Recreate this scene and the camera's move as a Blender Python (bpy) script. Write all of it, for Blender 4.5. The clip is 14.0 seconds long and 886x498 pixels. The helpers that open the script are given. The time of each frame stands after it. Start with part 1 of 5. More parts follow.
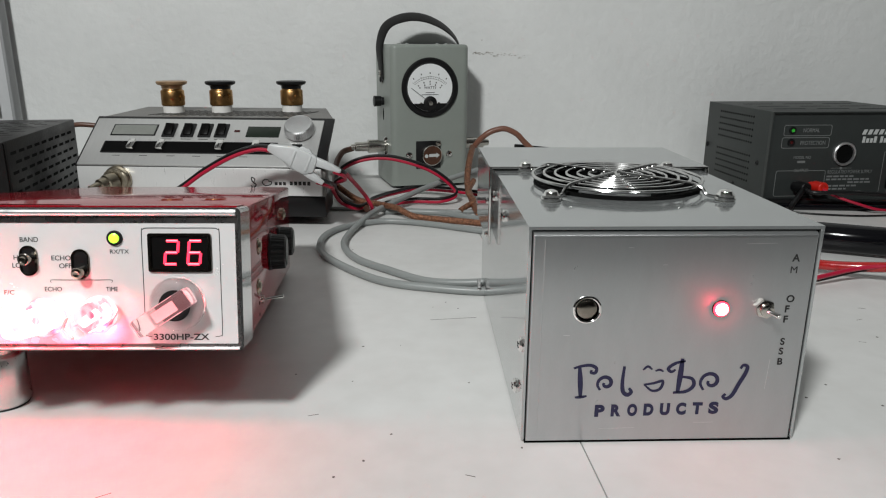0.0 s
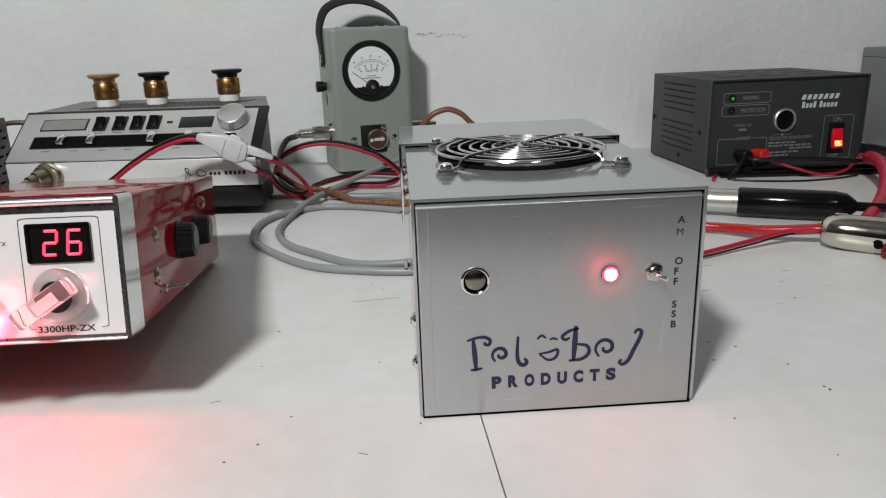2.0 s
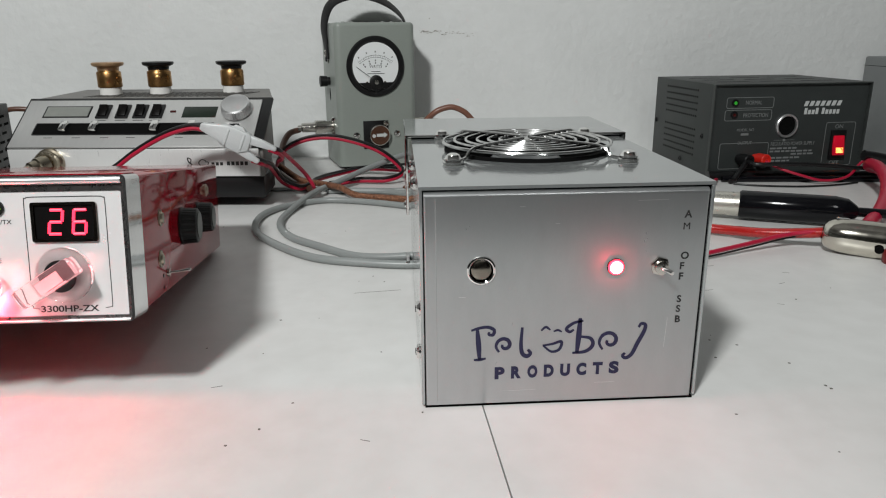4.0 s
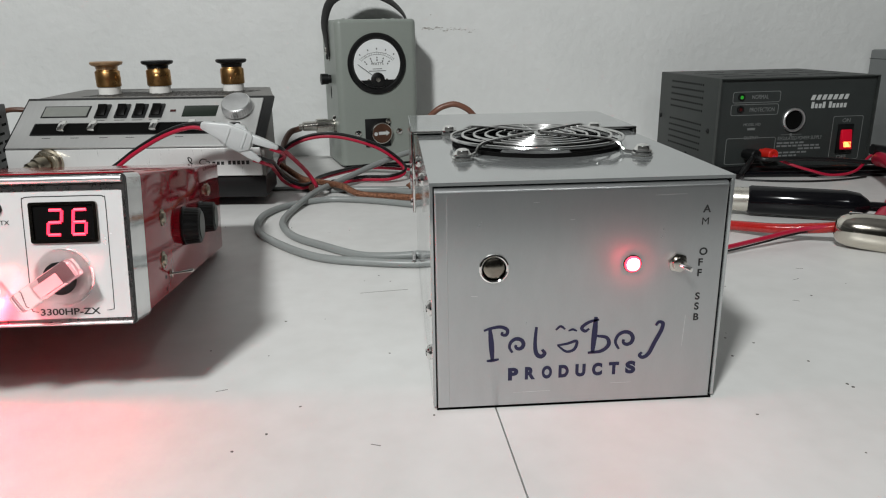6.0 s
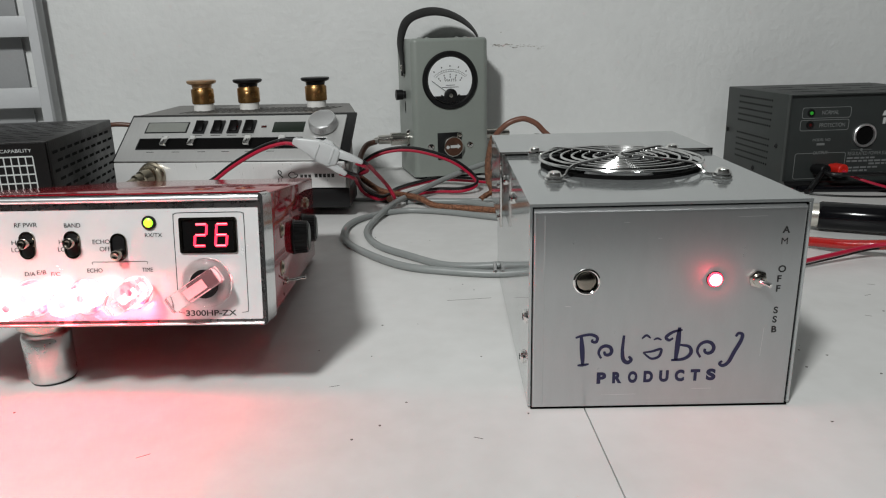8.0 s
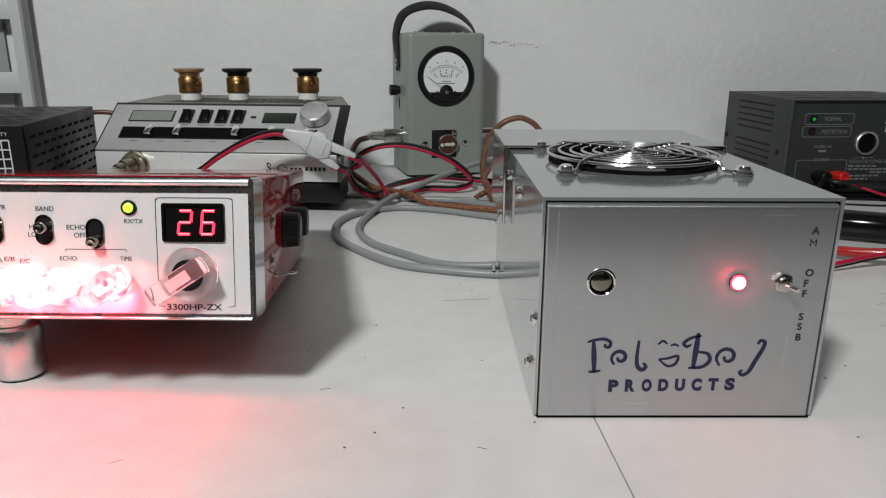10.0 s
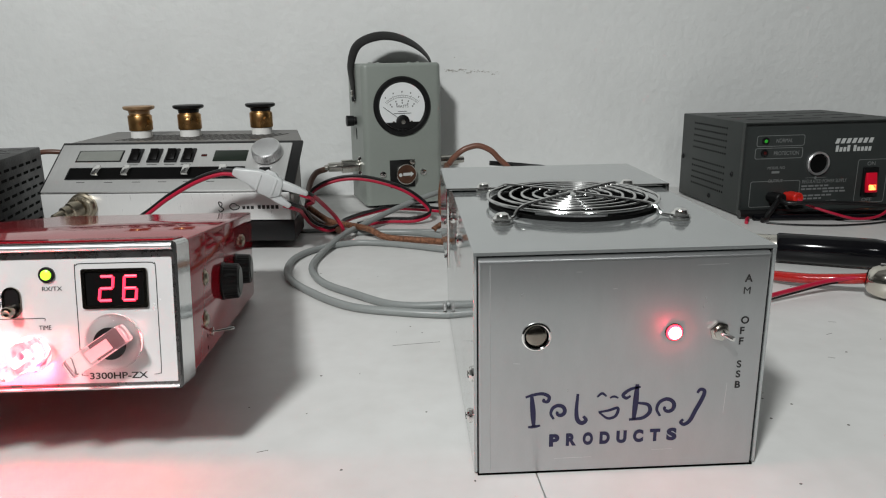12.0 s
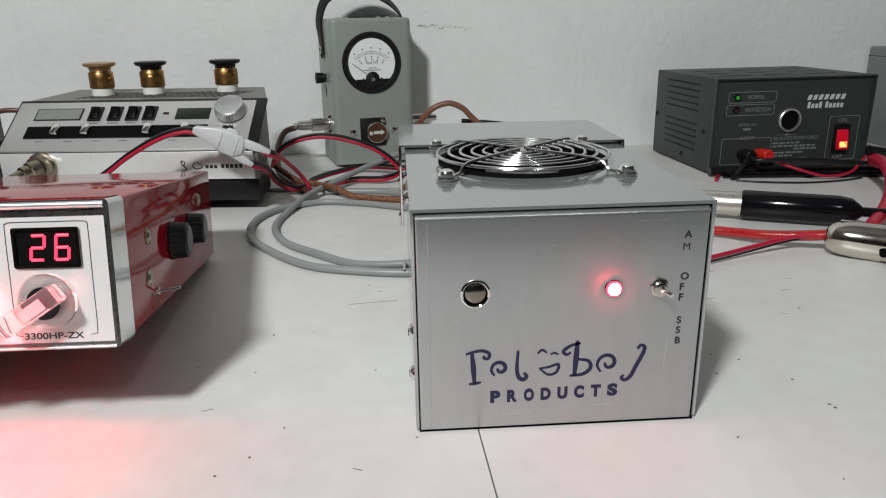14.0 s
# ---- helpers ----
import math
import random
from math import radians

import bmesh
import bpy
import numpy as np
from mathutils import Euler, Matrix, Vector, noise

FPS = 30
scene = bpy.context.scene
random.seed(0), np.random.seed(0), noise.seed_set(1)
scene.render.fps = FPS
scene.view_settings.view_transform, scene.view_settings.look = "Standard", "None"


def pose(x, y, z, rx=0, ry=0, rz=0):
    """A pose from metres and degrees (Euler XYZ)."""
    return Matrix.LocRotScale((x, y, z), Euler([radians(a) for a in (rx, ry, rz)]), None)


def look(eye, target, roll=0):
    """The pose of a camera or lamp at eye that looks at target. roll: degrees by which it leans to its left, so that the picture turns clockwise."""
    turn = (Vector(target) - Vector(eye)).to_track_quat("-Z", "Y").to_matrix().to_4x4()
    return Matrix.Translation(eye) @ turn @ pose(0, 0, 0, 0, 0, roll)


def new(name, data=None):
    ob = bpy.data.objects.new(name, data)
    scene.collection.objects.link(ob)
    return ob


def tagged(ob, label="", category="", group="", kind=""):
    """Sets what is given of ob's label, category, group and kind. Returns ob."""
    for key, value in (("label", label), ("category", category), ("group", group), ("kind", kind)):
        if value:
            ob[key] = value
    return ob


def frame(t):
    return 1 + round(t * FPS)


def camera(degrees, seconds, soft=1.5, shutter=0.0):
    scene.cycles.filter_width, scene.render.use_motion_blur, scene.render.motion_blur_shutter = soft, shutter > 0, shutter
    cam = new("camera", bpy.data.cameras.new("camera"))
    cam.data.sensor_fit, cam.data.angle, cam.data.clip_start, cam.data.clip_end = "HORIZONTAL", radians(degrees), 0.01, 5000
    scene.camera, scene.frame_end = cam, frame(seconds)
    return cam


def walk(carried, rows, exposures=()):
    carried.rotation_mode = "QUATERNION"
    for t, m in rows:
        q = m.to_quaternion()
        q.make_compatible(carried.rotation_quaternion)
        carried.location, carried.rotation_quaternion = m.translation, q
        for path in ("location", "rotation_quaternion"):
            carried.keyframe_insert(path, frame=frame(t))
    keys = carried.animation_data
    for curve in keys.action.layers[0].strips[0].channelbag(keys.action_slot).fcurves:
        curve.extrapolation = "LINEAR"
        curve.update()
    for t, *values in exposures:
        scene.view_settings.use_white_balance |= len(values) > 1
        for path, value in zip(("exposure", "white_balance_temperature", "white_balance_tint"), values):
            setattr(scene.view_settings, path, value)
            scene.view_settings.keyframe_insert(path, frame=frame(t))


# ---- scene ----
cam = camera(63.85, 14.0, soft=1.15)
# seconds, eye, yaw, pitch, lean
PATH = [
    (0, 0.0119, -0.0011, 0.1700, -1.89, -16.00, 0.29),
    (0.5, -0.0012, 0.0016, 0.1748, -1.53, -16.25, 0.90),
    (1, 0.0317, 0.0009, 0.1772, -0.90, -16.38, -2.08),
    (1.5, 0.0514, 0.0073, 0.1622, -3.20, -18.00, -2.36),
    (2, 0.0532, -0.0009, 0.1636, -3.19, -17.06, -1.96),
    (2.5, 0.0518, -0.0009, 0.1599, -3.31, -17.08, -1.83),
    (2.7, 0.0488, -0.0007, 0.1596, -3.06, -17.31, -1.80),
    (4.8, 0.0485, -0.0028, 0.1540, -3.93, -16.70, -0.01),
    (5, 0.0474, 0.0037, 0.1522, -4.30, -17.22, -0.93),
    (5.5, 0.0454, 0.0034, 0.1586, -3.88, -16.42, -0.70),
    (6, 0.0445, 0.0065, 0.1553, -3.54, -16.97, -0.95),
    (6.5, 0.0419, 0.0119, 0.1563, -3.89, -17.33, -0.49),
    (7, 0.0367, -0.0020, 0.1553, -3.12, -16.72, 0.01),
    (7.5, 0.0373, 0.0030, 0.1562, -3.32, -17.41, -0.06),
    (8, 0.0220, -0.0235, 0.1684, 0.75, -16.37, -1.40),
    (8.5, 0.0153, -0.0196, 0.1591, -0.04, -16.63, -0.02),
    (8.7, 0.0123, -0.0186, 0.1639, 0.43, -16.18, -0.29),
    (10.8, 0.0169, 0.0078, 0.1556, -1.50, -16.10, 0.04),
    (11, 0.0306, 0.0088, 0.1604, -1.97, -16.06, -1.72),
    (11.5, 0.0466, 0.0080, 0.1679, -3.44, -14.96, -1.86),
    (12, 0.0327, 0.0081, 0.1729, -2.46, -14.85, -0.98),
    (12.5, 0.0344, 0.0095, 0.1675, -2.18, -15.93, -0.42),
    (13, 0.0401, 0.0099, 0.1620, -2.43, -18.22, -0.53),
    (13.5, 0.0440, 0.0104, 0.1664, -2.63, -18.03, -0.89),
    (14, 0.0534, 0.0101, 0.1703, -3.33, -18.06, -1.02),
]


def eye_pose(x, y, z, yaw, pitch, lean):
    return pose(x, y, z, 0, 0, yaw) @ pose(0, 0, 0, 90 + pitch) @ pose(0, 0, 0, 0, 0, lean)


# the film camera stops down a little while the lit knobs are in view
STOPS = [(0.0, -0.08), (0.5, -0.22), (1.0, -0.15), (1.5, 0.0), (6.5, 0.0), (7.0, -0.14), (7.5, -0.02), (8.0, -0.18), (8.7, -0.25), (10.8, -0.2), (11.0, -0.2), (11.5, 0.08), (12.0, -0.04), (12.5, -0.05), (13.5, -0.08), (14.0, 0.02)]
walk(cam, [(t, eye_pose(*row)) for t, *row in PATH], STOPS)

# ---- light ----
world = bpy.data.worlds.new("room_world")
scene.world = world
world.use_nodes = True
world.node_tree.nodes["Background"].inputs[0].default_value = (0.75, 0.8, 0.85, 1)
world.node_tree.nodes["Background"].inputs[1].default_value = 0.01


def area_lamp(name, at, target, size, watts, colour):
    data = bpy.data.lights.new(name, "AREA")
    data.shape, data.size, data.energy, data.color = "DISK", size, watts, colour
    ob = new(name, data)
    ob.matrix_world = look(at, target)
    return ob


def bulb(name, at, radius, watts, colour):
    data = bpy.data.lights.new(name, "POINT")
    data.shadow_soft_size, data.energy, data.color = radius, watts, colour
    ob = new(name, data)
    ob.location = at
    return ob


area_lamp("ceiling_lamp", (-0.42, -0.54, 1.12), (-0.05, 0.55, 0.0), 0.17, 22.5, (0.968, 0.99, 0.98))
area_lamp("ceiling_lamp", (0.45, -0.9, 1.2), (0.1, 0.5, 0.0), 0.12, 1.7, (0.968, 0.99, 0.98))


# ---- materials ----
def material(name, colour, rough=0.5, metal=0.0, grain=0.0, scale=40.0, bump=0.0, bump_scale=200.0, stretch=(1, 1, 1),
             second=None, rough_var=0.0, coat=0.0, spots=0.0, spec=0.5):
    """Principled surface with two scales of procedural variation."""
    m = bpy.data.materials.new(name)
    m.use_nodes = True
    nt = m.node_tree
    b = nt.nodes["Principled BSDF"]
    b.inputs["Base Color"].default_value = (*colour, 1)
    b.inputs["Roughness"].default_value = rough
    b.inputs["Metallic"].default_value = metal
    b.inputs["Coat Weight"].default_value = coat
    b.inputs["Specular IOR Level"].default_value = spec
    b.inputs["Coat Roughness"].default_value = 0.06
    if grain or bump or rough_var:
        tc = nt.nodes.new("ShaderNodeTexCoord")
        mp = nt.nodes.new("ShaderNodeMapping")
        mp.inputs["Scale"].default_value = stretch
        nt.links.new(tc.outputs["Object"], mp.inputs[0])
        n1 = nt.nodes.new("ShaderNodeTexNoise")
        n1.inputs["Scale"].default_value, n1.inputs["Detail"].default_value = scale, 4
        n2 = nt.nodes.new("ShaderNodeTexNoise")
        n2.inputs["Scale"].default_value, n2.inputs["Detail"].default_value = scale * 9, 3
        for n in (n1, n2):
            nt.links.new(mp.outputs[0], n.inputs["Vector"])
        avg = nt.nodes.new("ShaderNodeMath")
        avg.operation = "MULTIPLY_ADD"
        avg.inputs[1].default_value = 0.45
        nt.links.new(n2.outputs[0], avg.inputs[0])
        nt.links.new(n1.outputs[0], avg.inputs[2])
        if grain:
            ramp = nt.nodes.new("ShaderNodeMapRange")
            ramp.inputs["From Min"].default_value, ramp.inputs["From Max"].default_value = 0.45, 1.0
            nt.links.new(avg.outputs[0], ramp.inputs["Value"])
            mix = nt.nodes.new("ShaderNodeMix")
            mix.data_type = "RGBA"
            other = second or tuple(c * (1 - grain) for c in colour)
            mix.inputs["A"].default_value = (*colour, 1)
            mix.inputs["B"].default_value = (*other, 1)
            nt.links.new(ramp.outputs[0], mix.inputs["Factor"])
            out = mix.outputs["Result"]
            if spots:
                v = nt.nodes.new("ShaderNodeTexNoise")
                v.inputs["Scale"].default_value, v.inputs["Detail"].default_value = 55, 2
                nt.links.new(tc.outputs["Object"], v.inputs["Vector"])
                r2 = nt.nodes.new("ShaderNodeMapRange")
                r2.inputs["From Min"].default_value, r2.inputs["From Max"].default_value = 0.76, 0.82
                nt.links.new(v.outputs[0], r2.inputs["Value"])
                sc = nt.nodes.new("ShaderNodeMath")
                sc.operation, sc.inputs[1].default_value = "MULTIPLY", spots
                nt.links.new(r2.outputs[0], sc.inputs[0])
                mx = nt.nodes.new("ShaderNodeMix")
                mx.data_type = "RGBA"
                mx.inputs["B"].default_value = (0.16, 0.15, 0.14, 1)
                nt.links.new(sc.outputs[0], mx.inputs["Factor"])
                nt.links.new(out, mx.inputs["A"])
                out = mx.outputs["Result"]
            nt.links.new(out, b.inputs["Base Color"])
        if rough_var:
            rr = nt.nodes.new("ShaderNodeMapRange")
            rr.inputs["From Min"].default_value, rr.inputs["From Max"].default_value = 0.4, 1.0
            rr.inputs["To Min"].default_value, rr.inputs["To Max"].default_value = rough - rough_var, rough + rough_var
            nt.links.new(avg.outputs[0], rr.inputs["Value"])
            nt.links.new(rr.outputs[0], b.inputs["Roughness"])
        if bump:
            n3 = nt.nodes.new("ShaderNodeTexNoise")
            n3.inputs["Scale"].default_value, n3.inputs["Detail"].default_value = bump_scale, 3
            nt.links.new(mp.outputs[0], n3.inputs["Vector"])
            bp = nt.nodes.new("ShaderNodeBump")
            bp.inputs["Strength"].default_value, bp.inputs["Distance"].default_value = bump, 0.001
            nt.links.new(n3.outputs[0], bp.inputs["Height"])
            nt.links.new(bp.outputs[0], b.inputs["Normal"])
    return m


def glowing(name, colour, strength):
    m = material(name, colour, 0.3)
    b = m.node_tree.nodes["Principled BSDF"]
    b.inputs["Emission Color"].default_value = (*colour, 1)
    b.inputs["Emission Strength"].default_value = strength
    return m


def clear(name, colour, rough=0.05, ior=1.45):
    m = material(name, colour, rough)
    b = m.node_tree.nodes["Principled BSDF"]
    b.inputs["Transmission Weight"].default_value = 1.0
    b.inputs["IOR"].default_value = ior
    return m


M_TABLE = material("painted_board", (0.66, 0.66, 0.65), 0.42, 0, 0.10, 7, 0.12, 120, second=(0.55, 0.545, 0.53), rough_var=0.1, spots=0.35)
M_JOINT = material("joint_filler", (0.16, 0.14, 0.11), 0.9, 0, 0.3, 80)
M_WALL = material("rough_plaster", (0.72, 0.73, 0.72), 0.75, 0, 0.08, 10, 0.9, 95, rough_var=0.05)
M_WALL.node_tree.nodes["Bump"].inputs["Distance"].default_value = 0.0013
# shade of the room put into the wall colour, for dark reflections in metal
M_ROOM = material("darkened_wall", (0.1, 0.1, 0.1), 0.85, 0, 0.2, 4)
# half-dark grey for the ceiling, and for a lighter reflection from the west
M_CEIL = material("greyed_room", (0.32, 0.32, 0.32), 0.85, 0, 0.1, 4)
M_FLOOR = material("floor_tile", (0.2, 0.19, 0.18), 0.6, 0, 0.2, 6)
M_STAIN = material("wall_chip", (0.5, 0.48, 0.45), 0.9, 0, 0.4, 300)
M_BRUSHED = material("brushed_aluminium", (0.48, 0.49, 0.495), 0.3, 0.87, 0.06, 110, 0.0, 260, stretch=(1.5, 1, 0.5), rough_var=0.03)
M_ALU = material("grey_anodised_sheet", (0.48, 0.5, 0.5), 0.09, 0.7, 0.08, 30, 0.012, 300, rough_var=0.03)
M_CHROME = material("chrome", (0.82, 0.81, 0.79), 0.07, 1.0, 0.05, 60, rough_var=0.03)
M_WIRE = material("chromed_wire", (0.66, 0.66, 0.65), 0.14, 1.0, 0.05, 90, rough_var=0.05)
M_STEEL = material("nickel_steel", (0.62, 0.6, 0.55), 0.2, 1.0, 0.2, 120, rough_var=0.08)
M_SATIN = material("satin_aluminium", (0.7, 0.7, 0.7), 0.35, 0.9, 0.12, 90, 0.05, 500, rough_var=0.08)
M_BLACK = material("black_plastic", (0.006, 0.006, 0.0065), 0.4, 0, 0.3, 90, 0.05, 300, spec=0.35)
M_VINYL = material("glossy_black_vinyl", (0.005, 0.005, 0.0065), 0.12, 0, 0.3, 60, 0.03, 100, spec=0.3)
# near-black that paints shade in gaps, slots and holes; also for black parts
M_GAP = material("shade_black", (0.003, 0.003, 0.003), 0.9, 0, 0.2, 60, spec=0.1)
M_RED = material("red_lacquer", (0.32, 0.005, 0.014), 0.07, 0.0, 0.15, 30, 0.03, 60, spec=0.5)
M_FACE = material("mirror_face_plate", (0.9, 0.89, 0.89), 0.25, 0.3, 0.1, 14, rough_var=0.06)
# bezel chrome darkened by the recess shadow put into its colour
M_SHADECHROME = material("shaded_chrome", (0.36, 0.34, 0.34), 0.28, 1.0, 0.3, 60, rough_var=0.08)
M_BEZEL = material("worn_chrome_bezel", (0.76, 0.76, 0.76), 0.1, 0.96, 0.1, 50, 0.1, 50, rough_var=0.05)
M_LOWSILVER = material("bright_silver_plate", (0.74, 0.74, 0.73), 0.3, 0.3, 0.05, 60, 0.02, 500, stretch=(6, 1, 1), rough_var=0.05)
M_BORE = material("polished_plug", (0.3, 0.27, 0.23), 0.16, 1.0, 0.2, 40, rough_var=0.05)
M_PSUINK = material("faded_white_ink", (0.2, 0.212, 0.208), 0.6, 0, 0.25, 200)
M_DIALINK = material("faint_dial_ink", (0.12, 0.12, 0.12), 0.6, 0, 0.2, 200)
M_COPPER = material("copper_label", (0.11, 0.05, 0.03), 0.35, 0.3, 0.4, 120)
M_PROP = material("polished_aluminium", (0.72, 0.71, 0.7), 0.3, 1.0, 0.15, 60, 0.04, 300, rough_var=0.07)
M_PLUG = material("dull_nickel_brass", (0.5, 0.44, 0.34), 0.3, 1.0, 0.4, 150, 0.1, 300, rough_var=0.1)
M_FANLABEL = material("grey_fan_label", (0.22, 0.225, 0.23), 0.3, 0.3, 0.1, 50)
M_SILVERPAINT = material("silver_front_plate", (0.56, 0.56, 0.55), 0.36, 0.55, 0.06, 60, 0.02, 500, stretch=(6, 1, 1), rough_var=0.05)
M_DARKCASE = material("dark_vinyl_case", (0.0035, 0.003, 0.003), 0.4, 0, 0.3, 40, 0.15, 500, spec=0.1)
M_GREYCASE = material("grey_vinyl_case", (0.19, 0.183, 0.172), 0.5, 0, 0.2, 40, 0.15, 500)
M_METERCASE = material("grey_hammer_enamel", (0.25, 0.275, 0.25), 0.38, 0, 0.08, 30, 0.08, 350, rough_var=0.06)
M_PSU = material("charcoal_case", (0.034, 0.039, 0.037), 0.5, 0, 0.2, 50, 0.2, 700)
M_PSUFACE = material("charcoal_front", (0.033, 0.038, 0.037), 0.45, 0, 0.15, 50, 0.05, 600, spec=0.35)
M_WHITE = material("white_plastic", (0.78, 0.77, 0.74), 0.4, 0, 0.05, 50)
M_PAPER = material("white_dial_card", (0.76, 0.78, 0.78), 0.6, 0, 0.03, 80)
M_NYLON = material("milky_nylon", (0.8, 0.82, 0.82), 0.32, 0, 0.08, 80)
M_NYLON.node_tree.nodes["Principled BSDF"].inputs["Transmission Weight"].default_value = 0.35
M_BRASS = material("aged_brass", (0.5, 0.28, 0.11), 0.3, 1.0, 0.35, 90, 0.03, 300, rough_var=0.08)
M_BRASSCAP = material("tan_brass_cap", (0.5, 0.32, 0.18), 0.35, 0.6, 0.25, 90)
M_LEATHER = material("black_leather", (0.006, 0.0055, 0.0055), 0.5, 0, 0.3, 60, 0.2, 400, spec=0.25)
M_INK = material("indigo_ink", (0.013, 0.012, 0.05), 0.55, 0, 0.15, 200)
M_BLACKINK = material("black_ink", (0.02, 0.02, 0.02), 0.5, 0, 0.15, 200)
M_WHITEINK = material("white_ink", (0.55, 0.57, 0.56), 0.6, 0, 0.1, 200)
M_GREYCABLE = material("grey_cable_jacket", (0.24, 0.255, 0.25), 0.38, 0, 0.1, 60, 0.04, 300)
M_BROWNCABLE = material("tan_coax_jacket", (0.13, 0.06, 0.04), 0.35, 0, 0.25, 150, 0.15, 900)
M_TANCABLE = material("tan_smooth_jacket", (0.2, 0.085, 0.055), 0.35, 0, 0.2, 120, 0.1, 600)
M_BRAID = material("copper_braid", (0.4, 0.18, 0.1), 0.4, 0.6, 0.6, 420, 1.0, 1200, second=(0.08, 0.032, 0.018))
M_REDWIRE = material("red_wire", (0.44, 0.009, 0.04), 0.35, 0, 0.15, 60)
M_REDCLEAR = material("clear_red_cable", (0.46, 0.014, 0.012), 0.15, 0, 0.3, 120, 0.2, 500, stretch=(1, 6, 1), coat=0.5)
M_BLACKWIRE = material("black_wire", (0.006, 0.006, 0.0065), 0.35, 0, 0.2, 60)
M_REDPLASTIC = material("red_plastic", (0.62, 0.02, 0.012), 0.3, 0, 0.1, 60)
M_SHELF = material("white_painted_wood", (0.56, 0.57, 0.58), 0.5, 0, 0.08, 30, 0.1, 200)
# grey of the side board, and of the shade painted behind the rails
M_SHELFSIDE = material("grey_shelf_board", (0.32, 0.325, 0.33), 0.5, 0, 0.12, 30, 0.1, 200)
M_JAW = material("pale_nickel", (0.74, 0.71, 0.64), 0.3, 0.85, 0.15, 120, rough_var=0.08)
M_NICKEL = material("warm_nickel", (0.72, 0.68, 0.6), 0.1, 1.0, 0.1, 90, rough_var=0.04)
M_BROWNBOX = material("brown_card", (0.12, 0.09, 0.08), 0.7, 0, 0.2, 30)
M_GREYBOX = material("grey_box_paint", (0.2, 0.21, 0.21), 0.5, 0, 0.1, 30, 0.1, 300)
M_LCD = material("grey_green_window", (0.22, 0.23, 0.21), 0.25, 0, 0.15, 80)
M_DARKWIN = material("smoked_window", (0.018, 0.025, 0.019), 0.3, 0, 0.15, 80, spec=0.2)
M_ACRYLIC = clear("clear_acrylic", (1.0, 0.97, 0.97))
M_PINKACRYLIC = clear("pink_lit_acrylic", (1.0, 0.92, 0.92), 0.06)
M_PINKACRYLIC.node_tree.nodes["Principled BSDF"].inputs["Emission Color"].default_value = (1.0, 0.4, 0.43, 1)
M_PINKACRYLIC.node_tree.nodes["Principled BSDF"].inputs["Emission Strength"].default_value = 0.1
M_LITKNOB = glowing("lit_acrylic", (1.0, 0.62, 0.6), 3.0)
M_LITSKIRT = glowing("lit_acrylic_skirt", (1.0, 0.16, 0.22), 2.2)


def uneven_glow(m, low, high, scale):
    """Light caught unevenly in the moulded plastic."""
    nt = m.node_tree
    tc = nt.nodes.new("ShaderNodeTexCoord")
    n = nt.nodes.new("ShaderNodeTexNoise")
    n.inputs["Scale"].default_value, n.inputs["Detail"].default_value, n.inputs["Distortion"].default_value = scale, 2, 1.2
    nt.links.new(tc.outputs["Object"], n.inputs["Vector"])
    ramp = nt.nodes.new("ShaderNodeValToRGB")
    ramp.color_ramp.elements[0].position, ramp.color_ramp.elements[1].position = 0.34, 0.56
    ramp.color_ramp.elements[0].color, ramp.color_ramp.elements[1].color = (*low, 1), (*high, 1)
    nt.links.new(n.outputs[0], ramp.inputs[0])
    nt.links.new(ramp.outputs[0], nt.nodes["Principled BSDF"].inputs["Emission Color"])


uneven_glow(M_LITKNOB, (0.95, 0.22, 0.26), (1.0, 0.84, 0.72), 130)
uneven_glow(M_LITSKIRT, (0.6, 0.02, 0.06), (1.0, 0.42, 0.42), 150)
M_REDLED = glowing("red_led", (1.0, 0.03, 0.06), 5.0)
M_LEDCORE = glowing("led_core", (1.0, 0.62, 0.66), 8.0)
M_DIGIT = glowing("red_digit", (1.0, 0.03, 0.07), 2.6)
M_GREENLED = glowing("lime_led", (0.4, 1.0, 0.04), 1.5)
M_GREENSMALL = glowing("green_led", (0.03, 0.4, 0.03), 0.16)
M_ROCKER = glowing("lit_red_rocker", (0.5, 0.004, 0.02), 0.3)
M_ROCKERHOT = glowing("rocker_bulb", (1.0, 0.2, 0.03), 2.2)
uneven_glow(M_ROCKERHOT, (1.0, 0.03, 0.01), (1.0, 0.45, 0.12), 260)
M_SLOTCASE = material("black_painted_steel", (0.006, 0.005, 0.005), 0.38, 0, 0.3, 40, 0.2, 400, rough_var=0.08, spec=0.25)
M_REDRUBBER = material("dark_red_rubber", (0.2, 0.008, 0.01), 0.45, 0, 0.2, 80, 0.1, 200)
M_REDDARK = material("unlit_red_lens", (0.05, 0.004, 0.004), 0.25)

# ---- mesh helpers, in centimetres ----
CM = 0.01


def smooth_by_angle(mesh, limit=35):
    n = len(mesh.polygons)
    mesh.polygons.foreach_set("use_smooth", [True] * n)
    bm = bmesh.new()
    bm.from_mesh(mesh)
    cut = radians(limit)
    for e in bm.edges:
        if len(e.link_faces) != 2 or e.calc_face_angle(0) > cut:
            e.smooth = False
    bm.to_mesh(mesh)
    bm.free()


def part(name, bm, mat, parent=None, label=""):
    """Links a bmesh, drawn in centimetres, as one mesh object under a thing or a part."""
    bmesh.ops.scale(bm, vec=(CM, CM, CM), verts=bm.verts)
    mesh = bpy.data.meshes.new(name)
    bm.to_mesh(mesh)
    bm.free()
    mesh.materials.append(mat)
    smooth_by_angle(mesh)
    ob = new(name, mesh)
    if parent:
        ob.parent = parent
    if label:
        ob["label"] = label
    return ob


